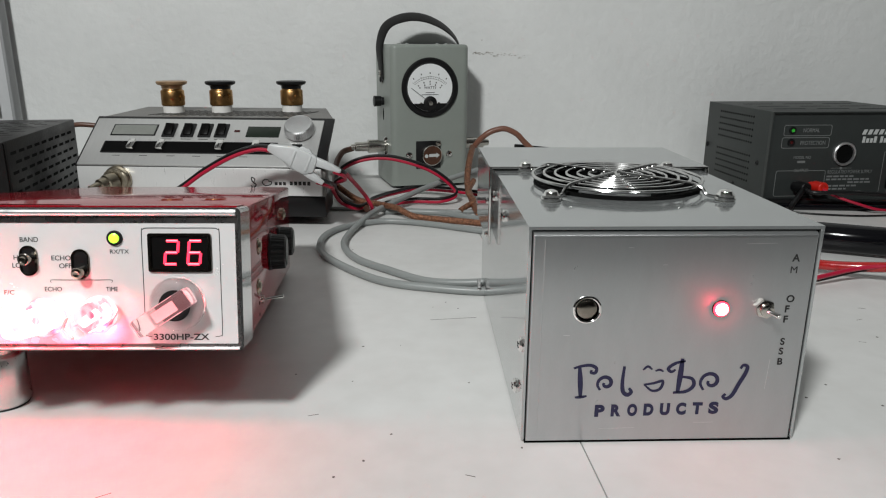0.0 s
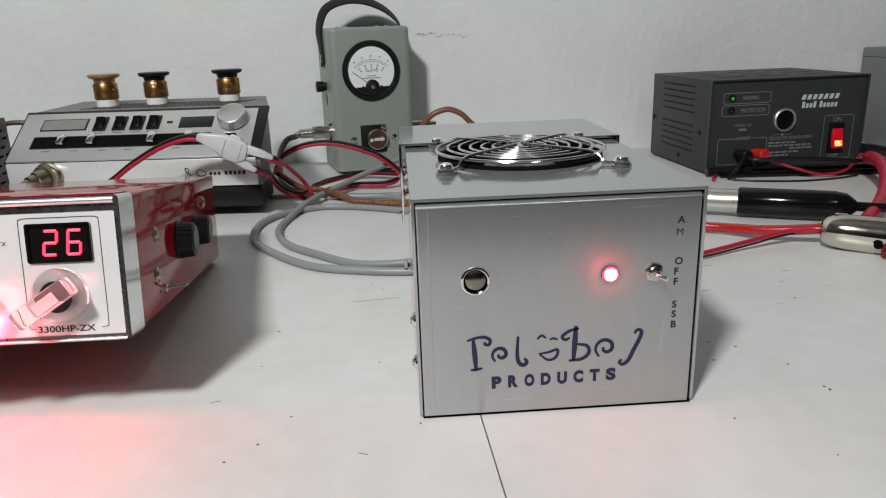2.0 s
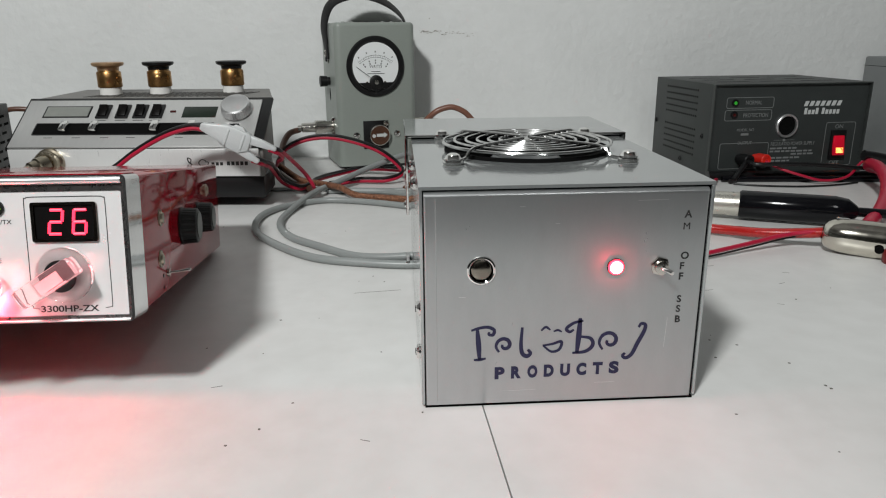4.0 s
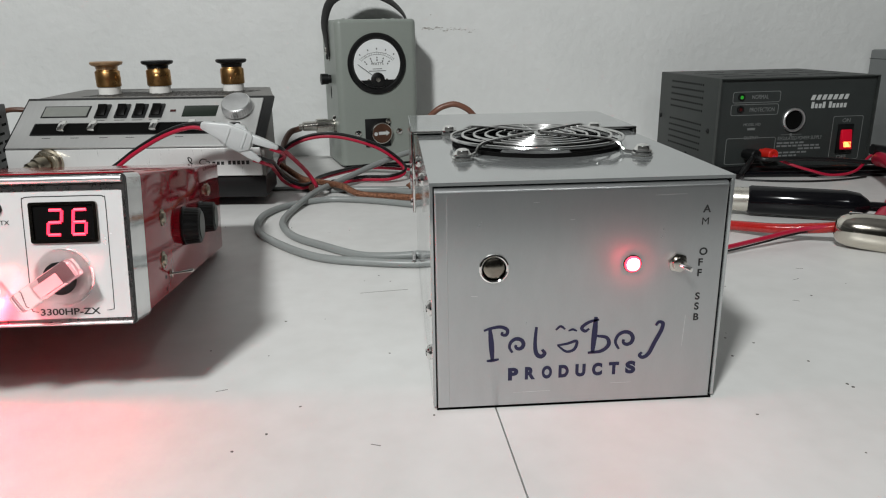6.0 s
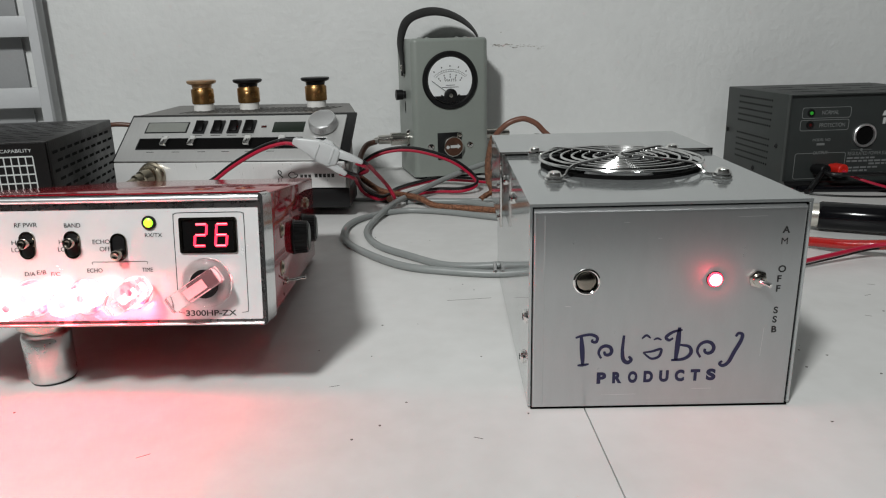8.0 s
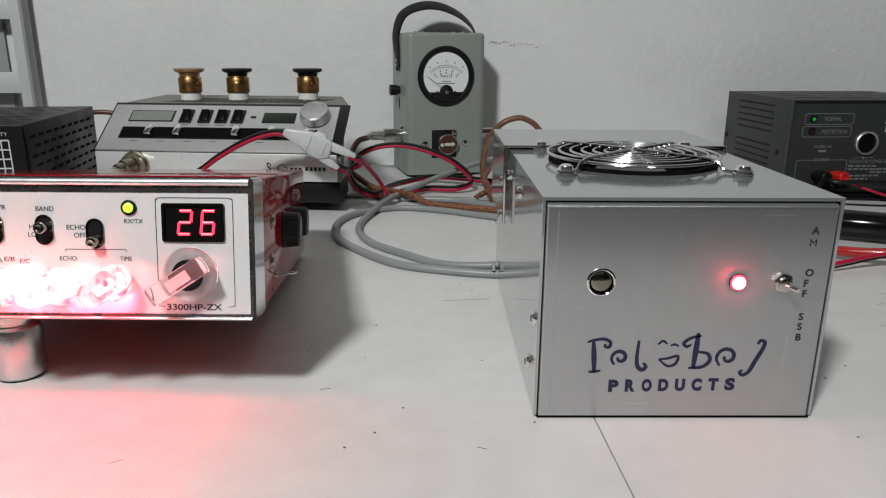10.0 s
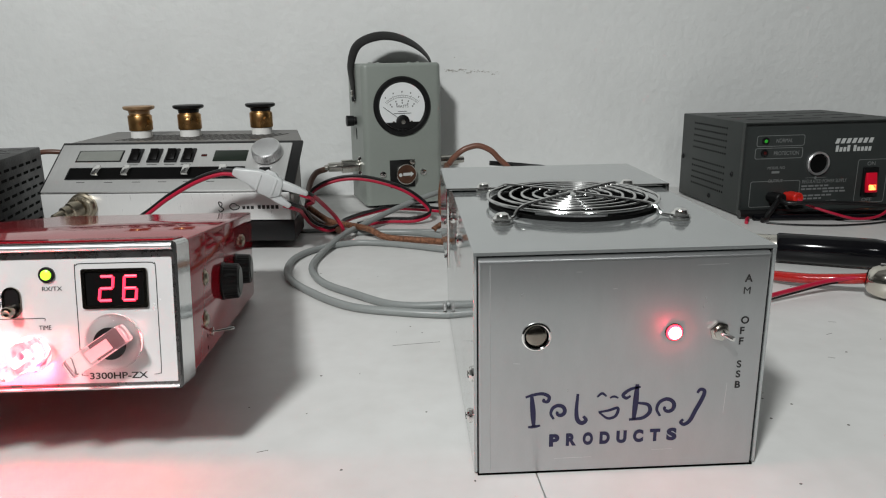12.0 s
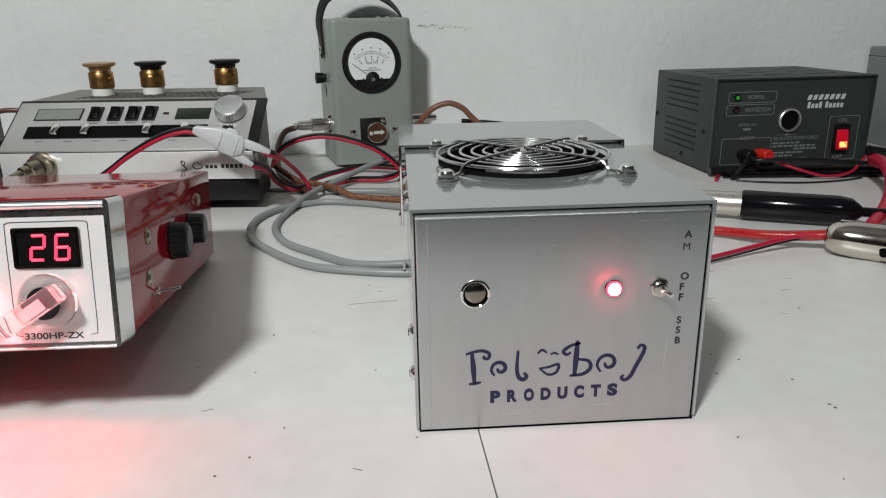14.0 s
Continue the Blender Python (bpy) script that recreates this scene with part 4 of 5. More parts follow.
# ---- watt meter ----
def build_watt_meter():
    W, D, H = 9.7, 9.0, 17.1
    t = thing("watt_meter", -2.2, 85.8, 0, 15.0, "grey enamel watt meter with round dial and leather strap", "meter")
    for fx in (1.2, W - 1.2):
        for fy in (1.2, D - 1.2):
            part("rubber_foot", lathe([(0, 0.55), (0.35, 0.6)], (fx, fy, 0), (0, 0, 1), 16), M_BLACK, t)
    bm = bmesh.new()
    add_box(bm, 0, W, 0, D, 0.35, H)
    vert = [e for e in bm.edges if abs((e.verts[0].co - e.verts[1].co).z) > 1]
    bmesh.ops.bevel(bm, geom=vert, offset=0.75, segments=6, affect="EDGES", profile=0.5)
    top = [e for e in bm.edges if all(v.co.z > H - 0.01 for v in e.verts)]
    bmesh.ops.bevel(bm, geom=top, offset=0.45, segments=4, affect="EDGES", profile=0.5)
    part("case", bm, M_METERCASE, t, "grey enamelled die-cast case")
    part("base_plate", box(0.3, W - 0.3, 0.3, D - 0.3, 0.2, 0.36), M_BLACK, t)
    cx, cz = 4.75, 12.1
    dial = part("dial_bezel", lathe([(-0.3, 3.5), (0.15, 3.5), (0.3, 3.35), (0.3, 2.98), (0.12, 2.8)], (cx, 0, cz), (0, -1, 0), 56), M_BLACK, t, "black dial bezel")
    part("card", lathe([(0.122, 2.78), (0.13, 2.78), (0.131, 0)], (cx, 0, cz), (0, -1, 0), 48), M_PAPER, dial, "white dial card")
    y = -0.135
    px, pz = cx, cz - 1.75
    for rr, wd in ((3.05, 0.02), (2.8, 0.02)):
        part("scale_arc", ribbon([(px + rr * math.sin(radians(a)), pz + rr * math.cos(radians(a))) for a in range(-42, 43, 6)], wd, y, 3), M_DIALINK, dial)
    for k in range(21):
        a = radians(-42 + 4.2 * k)
        r1 = 3.2 if k % 5 == 0 else 3.05
        part("tick", ribbon([(px + 2.8 * math.sin(a), pz + 2.8 * math.cos(a)), (px + r1 * math.sin(a), pz + r1 * math.cos(a))], 0.016, y, 1), M_BLACKINK, dial)
    for rr, n in ((3.45, 5), (2.45, 5), (2.15, 5)):
        for k in range(n):
            a = -36 + 72 * k / (n - 1)
            part("figure_bar", moved(box(-0.07, 0.07, -0.012, 0, -0.09, 0.09), shift(px + rr * math.sin(radians(a)), y, pz + rr * math.cos(radians(a)), 0, a, 0)), M_DIALINK, dial)
    writing("scale_word", "WATTS", 0.46, cx - 0.75, y, cz - 0.15, M_BLACKINK, dial, width=1.5)
    for z, w in ((-0.58, 1.1), (-0.82, 2.1)):
        part("caption_bar", box(cx - w / 2, cx + w / 2, y - 0.012, y, cz + z - 0.035, cz + z + 0.035), M_BLACKINK, dial)
    low = [(cx + 2.76 * math.cos(radians(a)), cz + 2.76 * math.sin(radians(a))) for a in range(222, 319, 8)]
    part("dial_apron", prism(low, y - 0.1, y), M_BLACK, dial)
    part("pivot_cover", lathe([(0, 0.82), (0.15, 0.82), (0.25, 0.6), (0.26, 0)], (px, y, pz - 0.05), (0, -1, 0), 28), M_BLACK, dial)
    part("pivot", lathe([(0.2, 0.3), (0.34, 0.26), (0.35, 0)], (px, y, pz - 0.05), (0, -1, 0), 16), M_STEEL, dial)
    part("needle", tube([(px, y - 0.12, pz), (px - 2.35, y - 0.12, pz + 1.75)], 0.025, 6), M_BLACKINK, dial)
    for s in (-1, 1):
        pan_screw("dial_screw", (px + s * 1.1, y, pz - 0.1), (0, -1, 0), 0.16, M_STEEL, dial, False)
    pan_screw("zero_screw", (px, -0.25, pz - 1.05), (0, -1, 0), 0.18, M_BLACK, dial, False)
    # plug-in element in its socket
    ez = 4.15
    plate = part("socket_plate", box(cx - 1.75, cx + 1.35, -0.12, 0.1, ez - 1.75, ez + 1.6, 0.05), M_BLACK, t, "black element socket plate")
    el = part("element", lathe([(0.0, 1.25), (0.55, 1.25), (0.62, 1.17), (0.63, 0)], (cx + 0.15, -0.1, ez - 0.1), (0, -1, 0), 40), M_STEEL, t, "round brass plug-in element")
    part("element_label", lathe([(0, 1.14), (0.012, 1.14), (0.012, 0)], (cx + 0.15, -0.735, ez - 0.1), (0, -1, 0), 32), M_COPPER, el)
    arrow = [(-0.62, -0.22), (0.55, -0.22), (0.55, -0.42), (1.05, 0.0), (0.55, 0.42), (0.55, 0.22), (-0.62, 0.22)]
    part("arrow", prism([(cx + 0.2 + a * 0.8, ez - 0.08 + b * 0.8) for a, b in arrow], -0.765, -0.75), M_WHITEINK, el, "white direction arrow")
    part("arrow_disc", lathe([(0, 0.22), (0.012, 0.22), (0.012, 0)], (cx - 0.62, -0.752, ez - 0.15), (0, -1, 0), 20), M_WHITEINK, el)
    pan_screw("catch", (cx + 1.05, -0.1, ez + 1.25), (0, -1, 0), 0.35, M_STEEL, t, False)
    for sx in (-2.6, 2.45):
        pan_screw("panel_screw", (cx + sx, 0, ez - 0.05), (0, -1, 0), 0.42, M_CHROME, t)
    # side knob, vent, connectors
    k = part("side_knob", lathe([(0, 0.5), (0.3, 0.5), (0.35, 0.62), (1.2, 0.66), (1.25, 0.5), (1.26, 0)], (0, 4.3, 10.3), (-1, 0, 0), 18), M_BLACK, t)
    part("vent_slot", prism([(4.4 + 0.28 * math.cos(a * math.pi / 10), 8.7 + 0.75 * math.sin(a * math.pi / 10)) for a in range(20)], -0.02, 0.1, "yz"), M_GAP, t)
    pan_screw("side_screw", (W, 4.5, 9.6), (1, 0, 0), 0.3, M_BLACK, t, False)
    pan_screw("side_screw", (0, 4.6, 12.6), (-1, 0, 0), 0.2, M_STEEL, t, False)
    jack = part("left_jack", lathe([(0, 0.95), (0.2, 0.95), (0.25, 0.7), (1.4, 0.7)], (0, 3.2, 4.9), (-1, 0, 0), 28), M_STEEL, t, "nickel coax connector")
    for dz in (-0.85, 0.9):
        pan_screw("jack_screw", (-0.1, 2.6, 4.9 + dz), (-0.4, -0.9, 0), 0.3, M_CHROME, t)
    part("plug_body", lathe([(1.0, 0.78), (2.3, 0.82), (2.35, 0.6), (3.9, 0.55), (4.0, 0.35), (4.4, 0.3)], (0, 3.2, 4.9), (-1, 0, 0), 28), M_STEEL, jack)
    part("right_jack", lathe([(0, 0.95), (0.2, 0.95), (0.25, 0.7), (3.0, 0.7), (3.1, 0.45), (3.8, 0.4)], (W, 3.2, 4.9), (1, 0, 0), 28), M_STEEL, t, "nickel coax connector")
    # strap
    ym = 4.6
    path = spline([(-0.12, ym, 12.9), (-0.25, ym, 14.8), (-0.3, ym, 17.0), (0.6, ym, 19.2), (2.8, ym, 20.2), (5.2, ym, 20.2), (7.6, ym, 19.3), (9.3, ym, 17.9), (9.95, ym, 16.4), (9.95, ym, 14.5), (9.85, ym, 12.9)], 8)
    bm = bmesh.new()
    rings = []
    for k, p in enumerate(path):
        w = (path[min(k + 1, len(path) - 1)] - path[max(k - 1, 0)]).normalized()
        n = w.cross(Vector((0, 1, 0)))
        thick = 0.14
        roll = 0.55 * math.sin(math.pi * k / (len(path) - 1)) ** 1.5
        rings.append([bm.verts.new(p + Vector((0, 0.95 * math.cos(a), 0)) + n * (thick * math.sin(a) + roll * math.cos(a))) for a in [math.pi * j / 7 for j in range(14)]])
    for a, b in zip(rings, rings[1:]):
        for j in range(14):
            bm.faces.new((a[j], a[(j + 1) % 14], b[(j + 1) % 14], b[j]))
    bm.faces.new(rings[0][::-1])
    bm.faces.new(rings[-1])
    bmesh.ops.recalc_face_normals(bm, faces=bm.faces)
    part("strap", bm, M_LEATHER, t, "black leather carrying strap")
    for x, s in ((-0.2, -1), (W + 0.25, 1)):
        pan_screw("strap_stud", (x, ym, 13.6), (s, 0, 0), 0.45, M_STEEL, t)
        pan_screw("strap_stud", (x, ym, 12.9), (s, 0, 0), 0.35, M_BLACK, t, False)
    for x in (1.5, 2.5, 6.3, 7.4):
        pan_screw("lid_screw", (x, 2.2, H - 0.02), (0, 0, 1), 0.26, M_METERCASE, t, False)
    return t


build_watt_meter()


# ---- regulated power supply ----
def build_power_supply():
    W, D, H = 18.6, 14.5, 10.3
    t = thing("power_supply", 39.1, 76.4, 0, 4.2, "charcoal power supply with lit red rocker switch and output posts", "power supply")
    part("case", box(0, W, 0.15, D, 0.2, H, 0.08), M_PSU, t, "textured charcoal steel case")
    part("hood_lip", ring_plate(rounded(0, W, 0.2, H, 0.05), rounded(0.14, W - 0.14, 0.34, H - 0.14, 0.03), -0.35, 0.16), M_PSU, t)
    part("front_panel", box(0.15, W - 0.15, 0, 0.2, 0.35, H - 0.15, 0.03, 1), M_PSUFACE, t, "dark charcoal front panel")
    for fx in (1.5, W - 1.5):
        for fy in (1.5, D - 1.5):
            part("rubber_foot", lathe([(0, 0.6), (0.22, 0.7)], (fx, fy, 0), (0, 0, 1), 18), M_BLACK, t)
    part("base_tray", box(0.3, W - 0.3, 0.3, D - 0.3, 0.08, 0.21), M_BLACK, t)
    hole = lathe([(0, 0.14), (0.012, 0.14), (0.012, 0)], (-0.002, 0, 0), (-1, 0, 0), 8)
    hole = shared_mesh("vent_hole", hole, M_GAP)
    for row in range(10):
        z = 9.4 - 0.72 * row - (0.8 if row > 4 else 0)
        for k in range(16):
            small_copy("vent_hole", hole, (0, 3.5 + 0.51 * k, z), t)
    for yy, zz in ((1.7, 4.5), (D - 0.6, 5.0), (6.5, 1.2)):
        pan_screw("case_screw", (0, yy, zz), (-1, 0, 0), 0.3, M_BLACK, t)
    for k in range(3):
        for x in (4.0, 9.2, 14.2):
            part("lid_slot", box(x - 1.9, x + 1.9, 3.0 + 3.4 * k, 3.5 + 3.4 * k, H - 0.01, H + 0.006), M_GAP, t)
    y = -0.002

    def outline(x0, x1, z0, z1):
        part("printed_outline", ring_plate(rounded(x0, x1, z0, z1, 0.25), rounded(x0 + 0.06, x1 - 0.06, z0 + 0.06, z1 - 0.06, 0.2), y - 0.012, y), M_PSUINK, t)
    outline(1.65, 7.2, 7.65, 8.85)
    outline(1.55, 7.1, 6.3, 7.5)
    outline(1.35, 7.2, 0.95, 3.85)
    outline(13.85, 17.5, 1.0, 5.9)
    for z, mat, lab in ((8.25, M_GREENSMALL, "lit green lamp"), (6.95, M_REDDARK, "unlit red lamp")):
        rim = part("lamp_rim", lathe([(0, 0.42), (0.1, 0.4), (0.12, 0.3)], (2.65, 0, z), (0, -1, 0), 20), M_BLACK, t)
        part("lamp_lens", lathe([(0.05, 0.2), (0.16, 0.18), (0.2, 0)], (2.65, 0, z), (0, -1, 0), 20), mat, rim, lab)
    writing("printed_word", "NORMAL", 0.62, 3.9, y, 8.05, M_PSUINK, t, width=1.9)
    writing("printed_word", "PROTECTION", 0.62, 3.75, y, 6.68, M_PSUINK, t, width=2.9)
    writing("printed_word", "MODEL NO", 0.42, 3.2, y, 5.15, M_PSUINK, t, width=2.0)
    part("model_bar", box(3.7, 4.6, y - 0.012, y, 4.68, 4.92), M_PSUINK, t)
    writing("printed_word", "OUTPUT", 0.5, 3.4, y - 0.012, 3.68, M_PSUINK, t, width=1.7)
    writing("printed_word", "REGULATED POWER SUPPLY", 0.56, 7.45, y, 3.45, M_PSUINK, t, width=5.3)
    for z, w in ((3.12, 3.2), (2.78, 4.9), (2.44, 2.0), (2.05, 3.2), (1.7, 2.6), (1.35, 4.4)):
        x = 7.4 + (2.6 if w == 2.0 else 0)
        end = x + w
        while x < end:
            word = random.uniform(0.25, 0.75)
            part("caption_bar", box(x, x + word, y - 0.012, y, z - 0.08, z + 0.1), M_GREYBOX, t)
            x += word + 0.14
    for k in range(7):
        x = 10.8 + 0.66 * k
        part("maker_bar", prism([(x, 7.75), (x + 0.44, 7.75), (x + 0.64, 8.3), (x + 0.2, 8.3)], y - 0.012, y), M_WHITEINK, t)
    for k in range(9):
        x = 10.95 + 0.45 * k + (0.3 if k > 3 else 0)
        h = 0.68 if k in (0, 3, 4) else 0.48
        part("series_bar", prism([(x, 6.85), (x + 0.32, 6.85), (x + 0.36, 6.85 + h), (x + 0.04, 6.85 + h)], y - 0.012, y), M_WHITEINK, t)
    sock = part("lighter_socket", lathe([(0, 1.3), (0.25, 1.3), (0.32, 1.22), (0.3, 1.08), (0.05, 1.05)], (9.0, 0, 5.65), (0, -1, 0), 40), M_SATIN, t, "metal ringed lighter socket")
    part("well", lathe([(0.06, 1.05), (0.07, 1.05)], (9.0, 0, 5.65), (0, -1, 0), 36), M_GAP, sock)
    part("dot", lathe([(0, 0.16), (0.012, 0.16), (0.012, 0)], (8.95, y, 4.05), (0, -1, 0), 14), M_PSUINK, t)
    part("dash", box(7.75, 10.2, y - 0.012, y, 4.03, 4.07), M_PSUINK, t)
    sw = part("rocker_frame", box(14.55, 16.35, -0.25, 0.05, 1.75, 5.0, 0.06), M_BLACK, t, "black rocker switch surround")
    part("rocker", moved(box(-0.62, 0.62, -0.35, 0.1, -1.1, 1.1, 0.08), shift(15.42, -0.28, 3.3, -10, 0, 0)), M_ROCKER, sw, "red rocker glowing from inside")
    part("rocker_bulb", moved(box(-0.44, 0.44, -0.37, -0.33, -0.85, -0.25, 0.03), shift(15.42, -0.28, 3.3, -10, 0, 0)), M_ROCKERHOT, sw)
    writing("printed_word", "ON", 0.62, 15.0, y, 5.2, M_PSUINK, t, width=0.95)
    writing("printed_word", "OFF", 0.55, 14.85, y, 1.15, M_PSUINK, t, width=1.2)
    for x, mat, nm, lab in ((3.75, M_BLACK, "black_post", "black output post"), (5.7, M_REDPLASTIC, "red_post", "red output post")):
        part(nm, lathe([(0, 0.5), (0.6, 0.5), (0.65, 0.64), (2.0, 0.62), (2.1, 0.54), (2.1, 0.3), (2.0, 0.28), (2.0, 0)], (x, 0, 2.1), (0.08, -1, 0.06), 20), mat, t, lab)
    return t


build_power_supply()


# ---- dark slotted box and shelf at the left, grey box at the right ----
def build_slotted_box():
    W, D, H = 22.0, 18.5, 9.2
    t = thing("slotted_power_box", -33.0, 59.6, 0, 8.5, "black slotted power box with a white grid on its front", "power supply")
    part("case", box(-W, 0, 0.2, D, 0.5, H, 0.12), M_SLOTCASE, t, "black painted slotted case")
    part("front_panel", box(-W + 0.15, -0.15, 0, 0.25, 0.6, H - 0.15, 0.03, 1), M_SLOTCASE, t)
    for fx in (-2, -W + 2):
        for fy in (2, D - 2):
            part("rubber_foot", lathe([(0, 0.7), (0.52, 0.75)], (fx, fy, 0), (0, 0, 1), 16), M_BLACK, t)
    slot = shared_mesh("side_slot", box(-0.004, 0.006, 0, 1.25, 0, 0.26), M_GAP)
    for r in range(9):
        for k in range(9):
            small_copy("side_slot", slot, (0, 0.9 + k * 1.85 + (0.9 if r % 2 else 0), 1.2 + r * 0.84), t)
    slot = shared_mesh("lid_slot", box(-1.2, 0, 0, 0.26, -0.004, 0.006), M_GAP)
    for r in range(11):
        for k in range(11):
            small_copy("lid_slot", slot, (-1.0 - k * 1.8 - (0.9 if r % 2 else 0), 1.6 + r * 1.45, H), t)
    y = -0.002
    for k in range(9):
        x = -1.35 - 0.6 * k
        part("grid_line", box(x - 0.05, x + 0.05, y - 0.012, y, 4.02, 7.92), M_WHITEINK, t)
    for k in range(6):
        z = 4.02 + 0.78 * k
        part("grid_line", box(-6.15, -1.35, y - 0.026, y - 0.014, z - 0.06, z + 0.06), M_WHITEINK, t)
    writing("printed_word", "CAPABILITY", 0.42, -3.95, y, 8.3, M_WHITEINK, t, width=2.6)
    return t


build_slotted_box()


def build_shelf():
    t = thing("white_shelf", -50.5, 93.0, 0, 3, "white wooden shelf rack with grey edges standing on the bench", "shelf")
    for y in (0, 1.6):
        part("upright", box(-1.3, 0, y, y + 1.0, 0, 46, 0.1), M_SHELF, t)
        part("upright", box(-32, -30.1, y, y + 1.0, 0, 46, 0.1), M_SHELF, t)
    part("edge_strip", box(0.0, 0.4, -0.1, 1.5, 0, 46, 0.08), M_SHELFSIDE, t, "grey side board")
    for z in (9.5, 18.5, 28, 38):
        part("rail", box(-30.1, -1.3, 0.1, 0.9, z, z + 2.6, 0.08), M_SHELF, t)
        part("shelf_board", box(-31, -0.9, 1.0, 2.5, z + 0.3, z + 1.3, 0.08), M_SHELF, t)
    # added board whose grey stands for shade in the left of the cells
    part("shade_board", box(-30.1, -3.6, 2.6, 2.8, 0, 45), M_SHELFSIDE, t, "grey board painting the shade behind the rails")
    return t


build_shelf()
gb = thing("grey_box", 68.2, 86.0, 0, 0, "plain grey metal box standing against the wall", "box")
part("body", box(0, 18, 0, 9.5, 0, 12.4, 0.25), M_GREYBOX, gb)
part("lid_seam", box(-0.01, 18.01, -0.01, 9.51, 11.2, 11.26), M_GAP, gb)


# ---- cables and clamps ----
def cable(name, points, r, mat, label, steps=10):
    t = thing(name, 0, 0, 0, 0, label, "cable")
    part("jacket", tube(spline(points, steps), r, 12), mat, t)
    return t


G = 0.3
cable("grey_cable", [(8.0, 48.6, 1.0), (7.0, 47.6, G), (5.7, 47.2, G), (2.4, 47.9, G), (-1.6, 49.6, G), (-5.2, 53.8, G), (-7.2, 57.8, G), (-7.5, 62.4, G), (-6.0, 65.9, G), (-3.0, 68.0, G), (-0.5, 67.9, G), (2.7, 66.6, G), (6.5, 64.4, G), (10.0, 62.6, G)],
      G, M_GREYCABLE, "round grey cable coiled in a loop on the bench")
cable("grey_cable", [(8.1, 49.0, 1.3), (6.6, 48.4, 0.95), (5.4, 48.3, 0.6), (1.8, 49.5, G), (-1.4, 52.4, G), (-4.0, 55.4, G), (-5.4, 59.3, G), (-5.3, 63.6, G), (-3.8, 69.2, 0.75), (-1.8, 73.6, 0.9), (1.6, 77.6, 1.7), (5.6, 80.0, 2.7), (10.0, 82.0, 3.4), (14.0, 81.0, 2.6), (17, 78, 0.6)],
      G, M_GREYCABLE, "round grey cable coiled in a loop on the bench")
cable("grey_cable", [(-2.6, 72.4, G), (0.3, 72.3, G), (3.7, 71.6, G), (6.8, 69.2, G), (10.0, 67.4, G)], G, M_GREYCABLE, "short run of grey cable behind the loop")
clip = thing("cable_clip", 5.35, 47.9, 0, 0, "small metal clip round the grey cables", "clip")
part("band", box(-0.12, 0.12, -0.8, 0.2, 0, 0.95, 0.1), M_SATIN, clip)
pan_screw("screw", (0, -0.8, 0.45), (0, -1, 0), 0.18, M_CHROME, clip)
B = 0.32
cable("copper_braid_cable", [(-8.0, 77.0, 2.2), (-5.6, 74.8, 1.1), (-3.2, 72.8, 1.0), (-1.2, 70.9, 1.0), (0.6, 69.6, B + 0.1), (3.8, 68.5, B), (6.9, 67.2, B), (11.0, 65.0, B)], B, M_BRAID, "copper braided coax lying on the bench")
cable("tan_coax", [(17.0, 87.0, 1.6), (15.4, 87.2, 4.2), (14.0, 87.2, 5.6), (13.0, 87.2, 6.6), (11.6, 87.2, 7.2), (10.4, 87.2, 7.05), (9.4, 87.2, 6.6), (8.4, 87.4, 5.7), (7.9, 87.6, 5.0)], 0.35, M_TANCABLE, "smooth tan coax arching beside the watt meter")
cable("copper_braid_cable", [(7.6, 87.4, 4.9), (7.5, 85.6, 4.9), (7.1, 83.0, 4.5), (6.6, 80.0, 3.0), (6.5, 77.6, 1.7), (6.8, 75.0, 0.9), (7.0, 72.6, 0.5), (7.2, 70.4, 0.4)], 0.36, M_BRAID, "copper braided coax hanging beside the amplifier")
cable("copper_braid_cable", [(7.2, 78.6, 2.4), (6.4, 76.0, 1.6), (6.9, 74.2, 1.0), (6.0, 73.2, 0.6), (5.4, 72.6, 0.34)], 0.3, M_BRAID, "loose tail of copper braid on the bench")
cable("tan_coax", [(-7.2, 88.6, 4.6), (-8.4, 87.6, 4.2), (-9.0, 85.5, 2.8), (-8.6, 82.0, 1.0), (-7.4, 78.0, 0.6), (-6.2, 75.5, 0.5), (-4.4, 73.0, 0.45)], 0.36, M_BROWNCABLE, "tan coax leading from the watt meter plug")
cable("tan_coax", [(-40.4, 82.5, 3.0), (-40.3, 83.0, 4.6), (-40.0, 83.0, 6.2), (-39.0, 83.0, 7.7), (-37.4, 83.0, 8.1), (-34.5, 83.5, 7.6), (-31.0, 84.0, 6.0)], 0.28, M_BROWNCABLE, "brown lead between the radio and the power box")
cable("black_lead", [(13.0, 88.5, 4.9), (15.0, 88.6, 4.7), (18.0, 88.4, 4.4), (20.5, 87.5, 4.0), (22.0, 86.0, 2.0), (22.5, 85, 0.4)], 0.3, M_BLACKWIRE, "black lead behind the amplifier")


def twin_lead(points, offset, r, label):
    """Red and black twin wire."""
    t = thing("twin_lead", 0, 0, 0, 0, label, "wire")
    o = Vector(offset)
    ps = [Vector(p) for p in points]
    part("black_wire", tube(spline([p + o for p in ps], 10), r, 10), M_BLACKWIRE, t)
    part("red_wire", tube(spline([p - o for p in ps], 10), r, 10), M_REDWIRE, t)
    return t


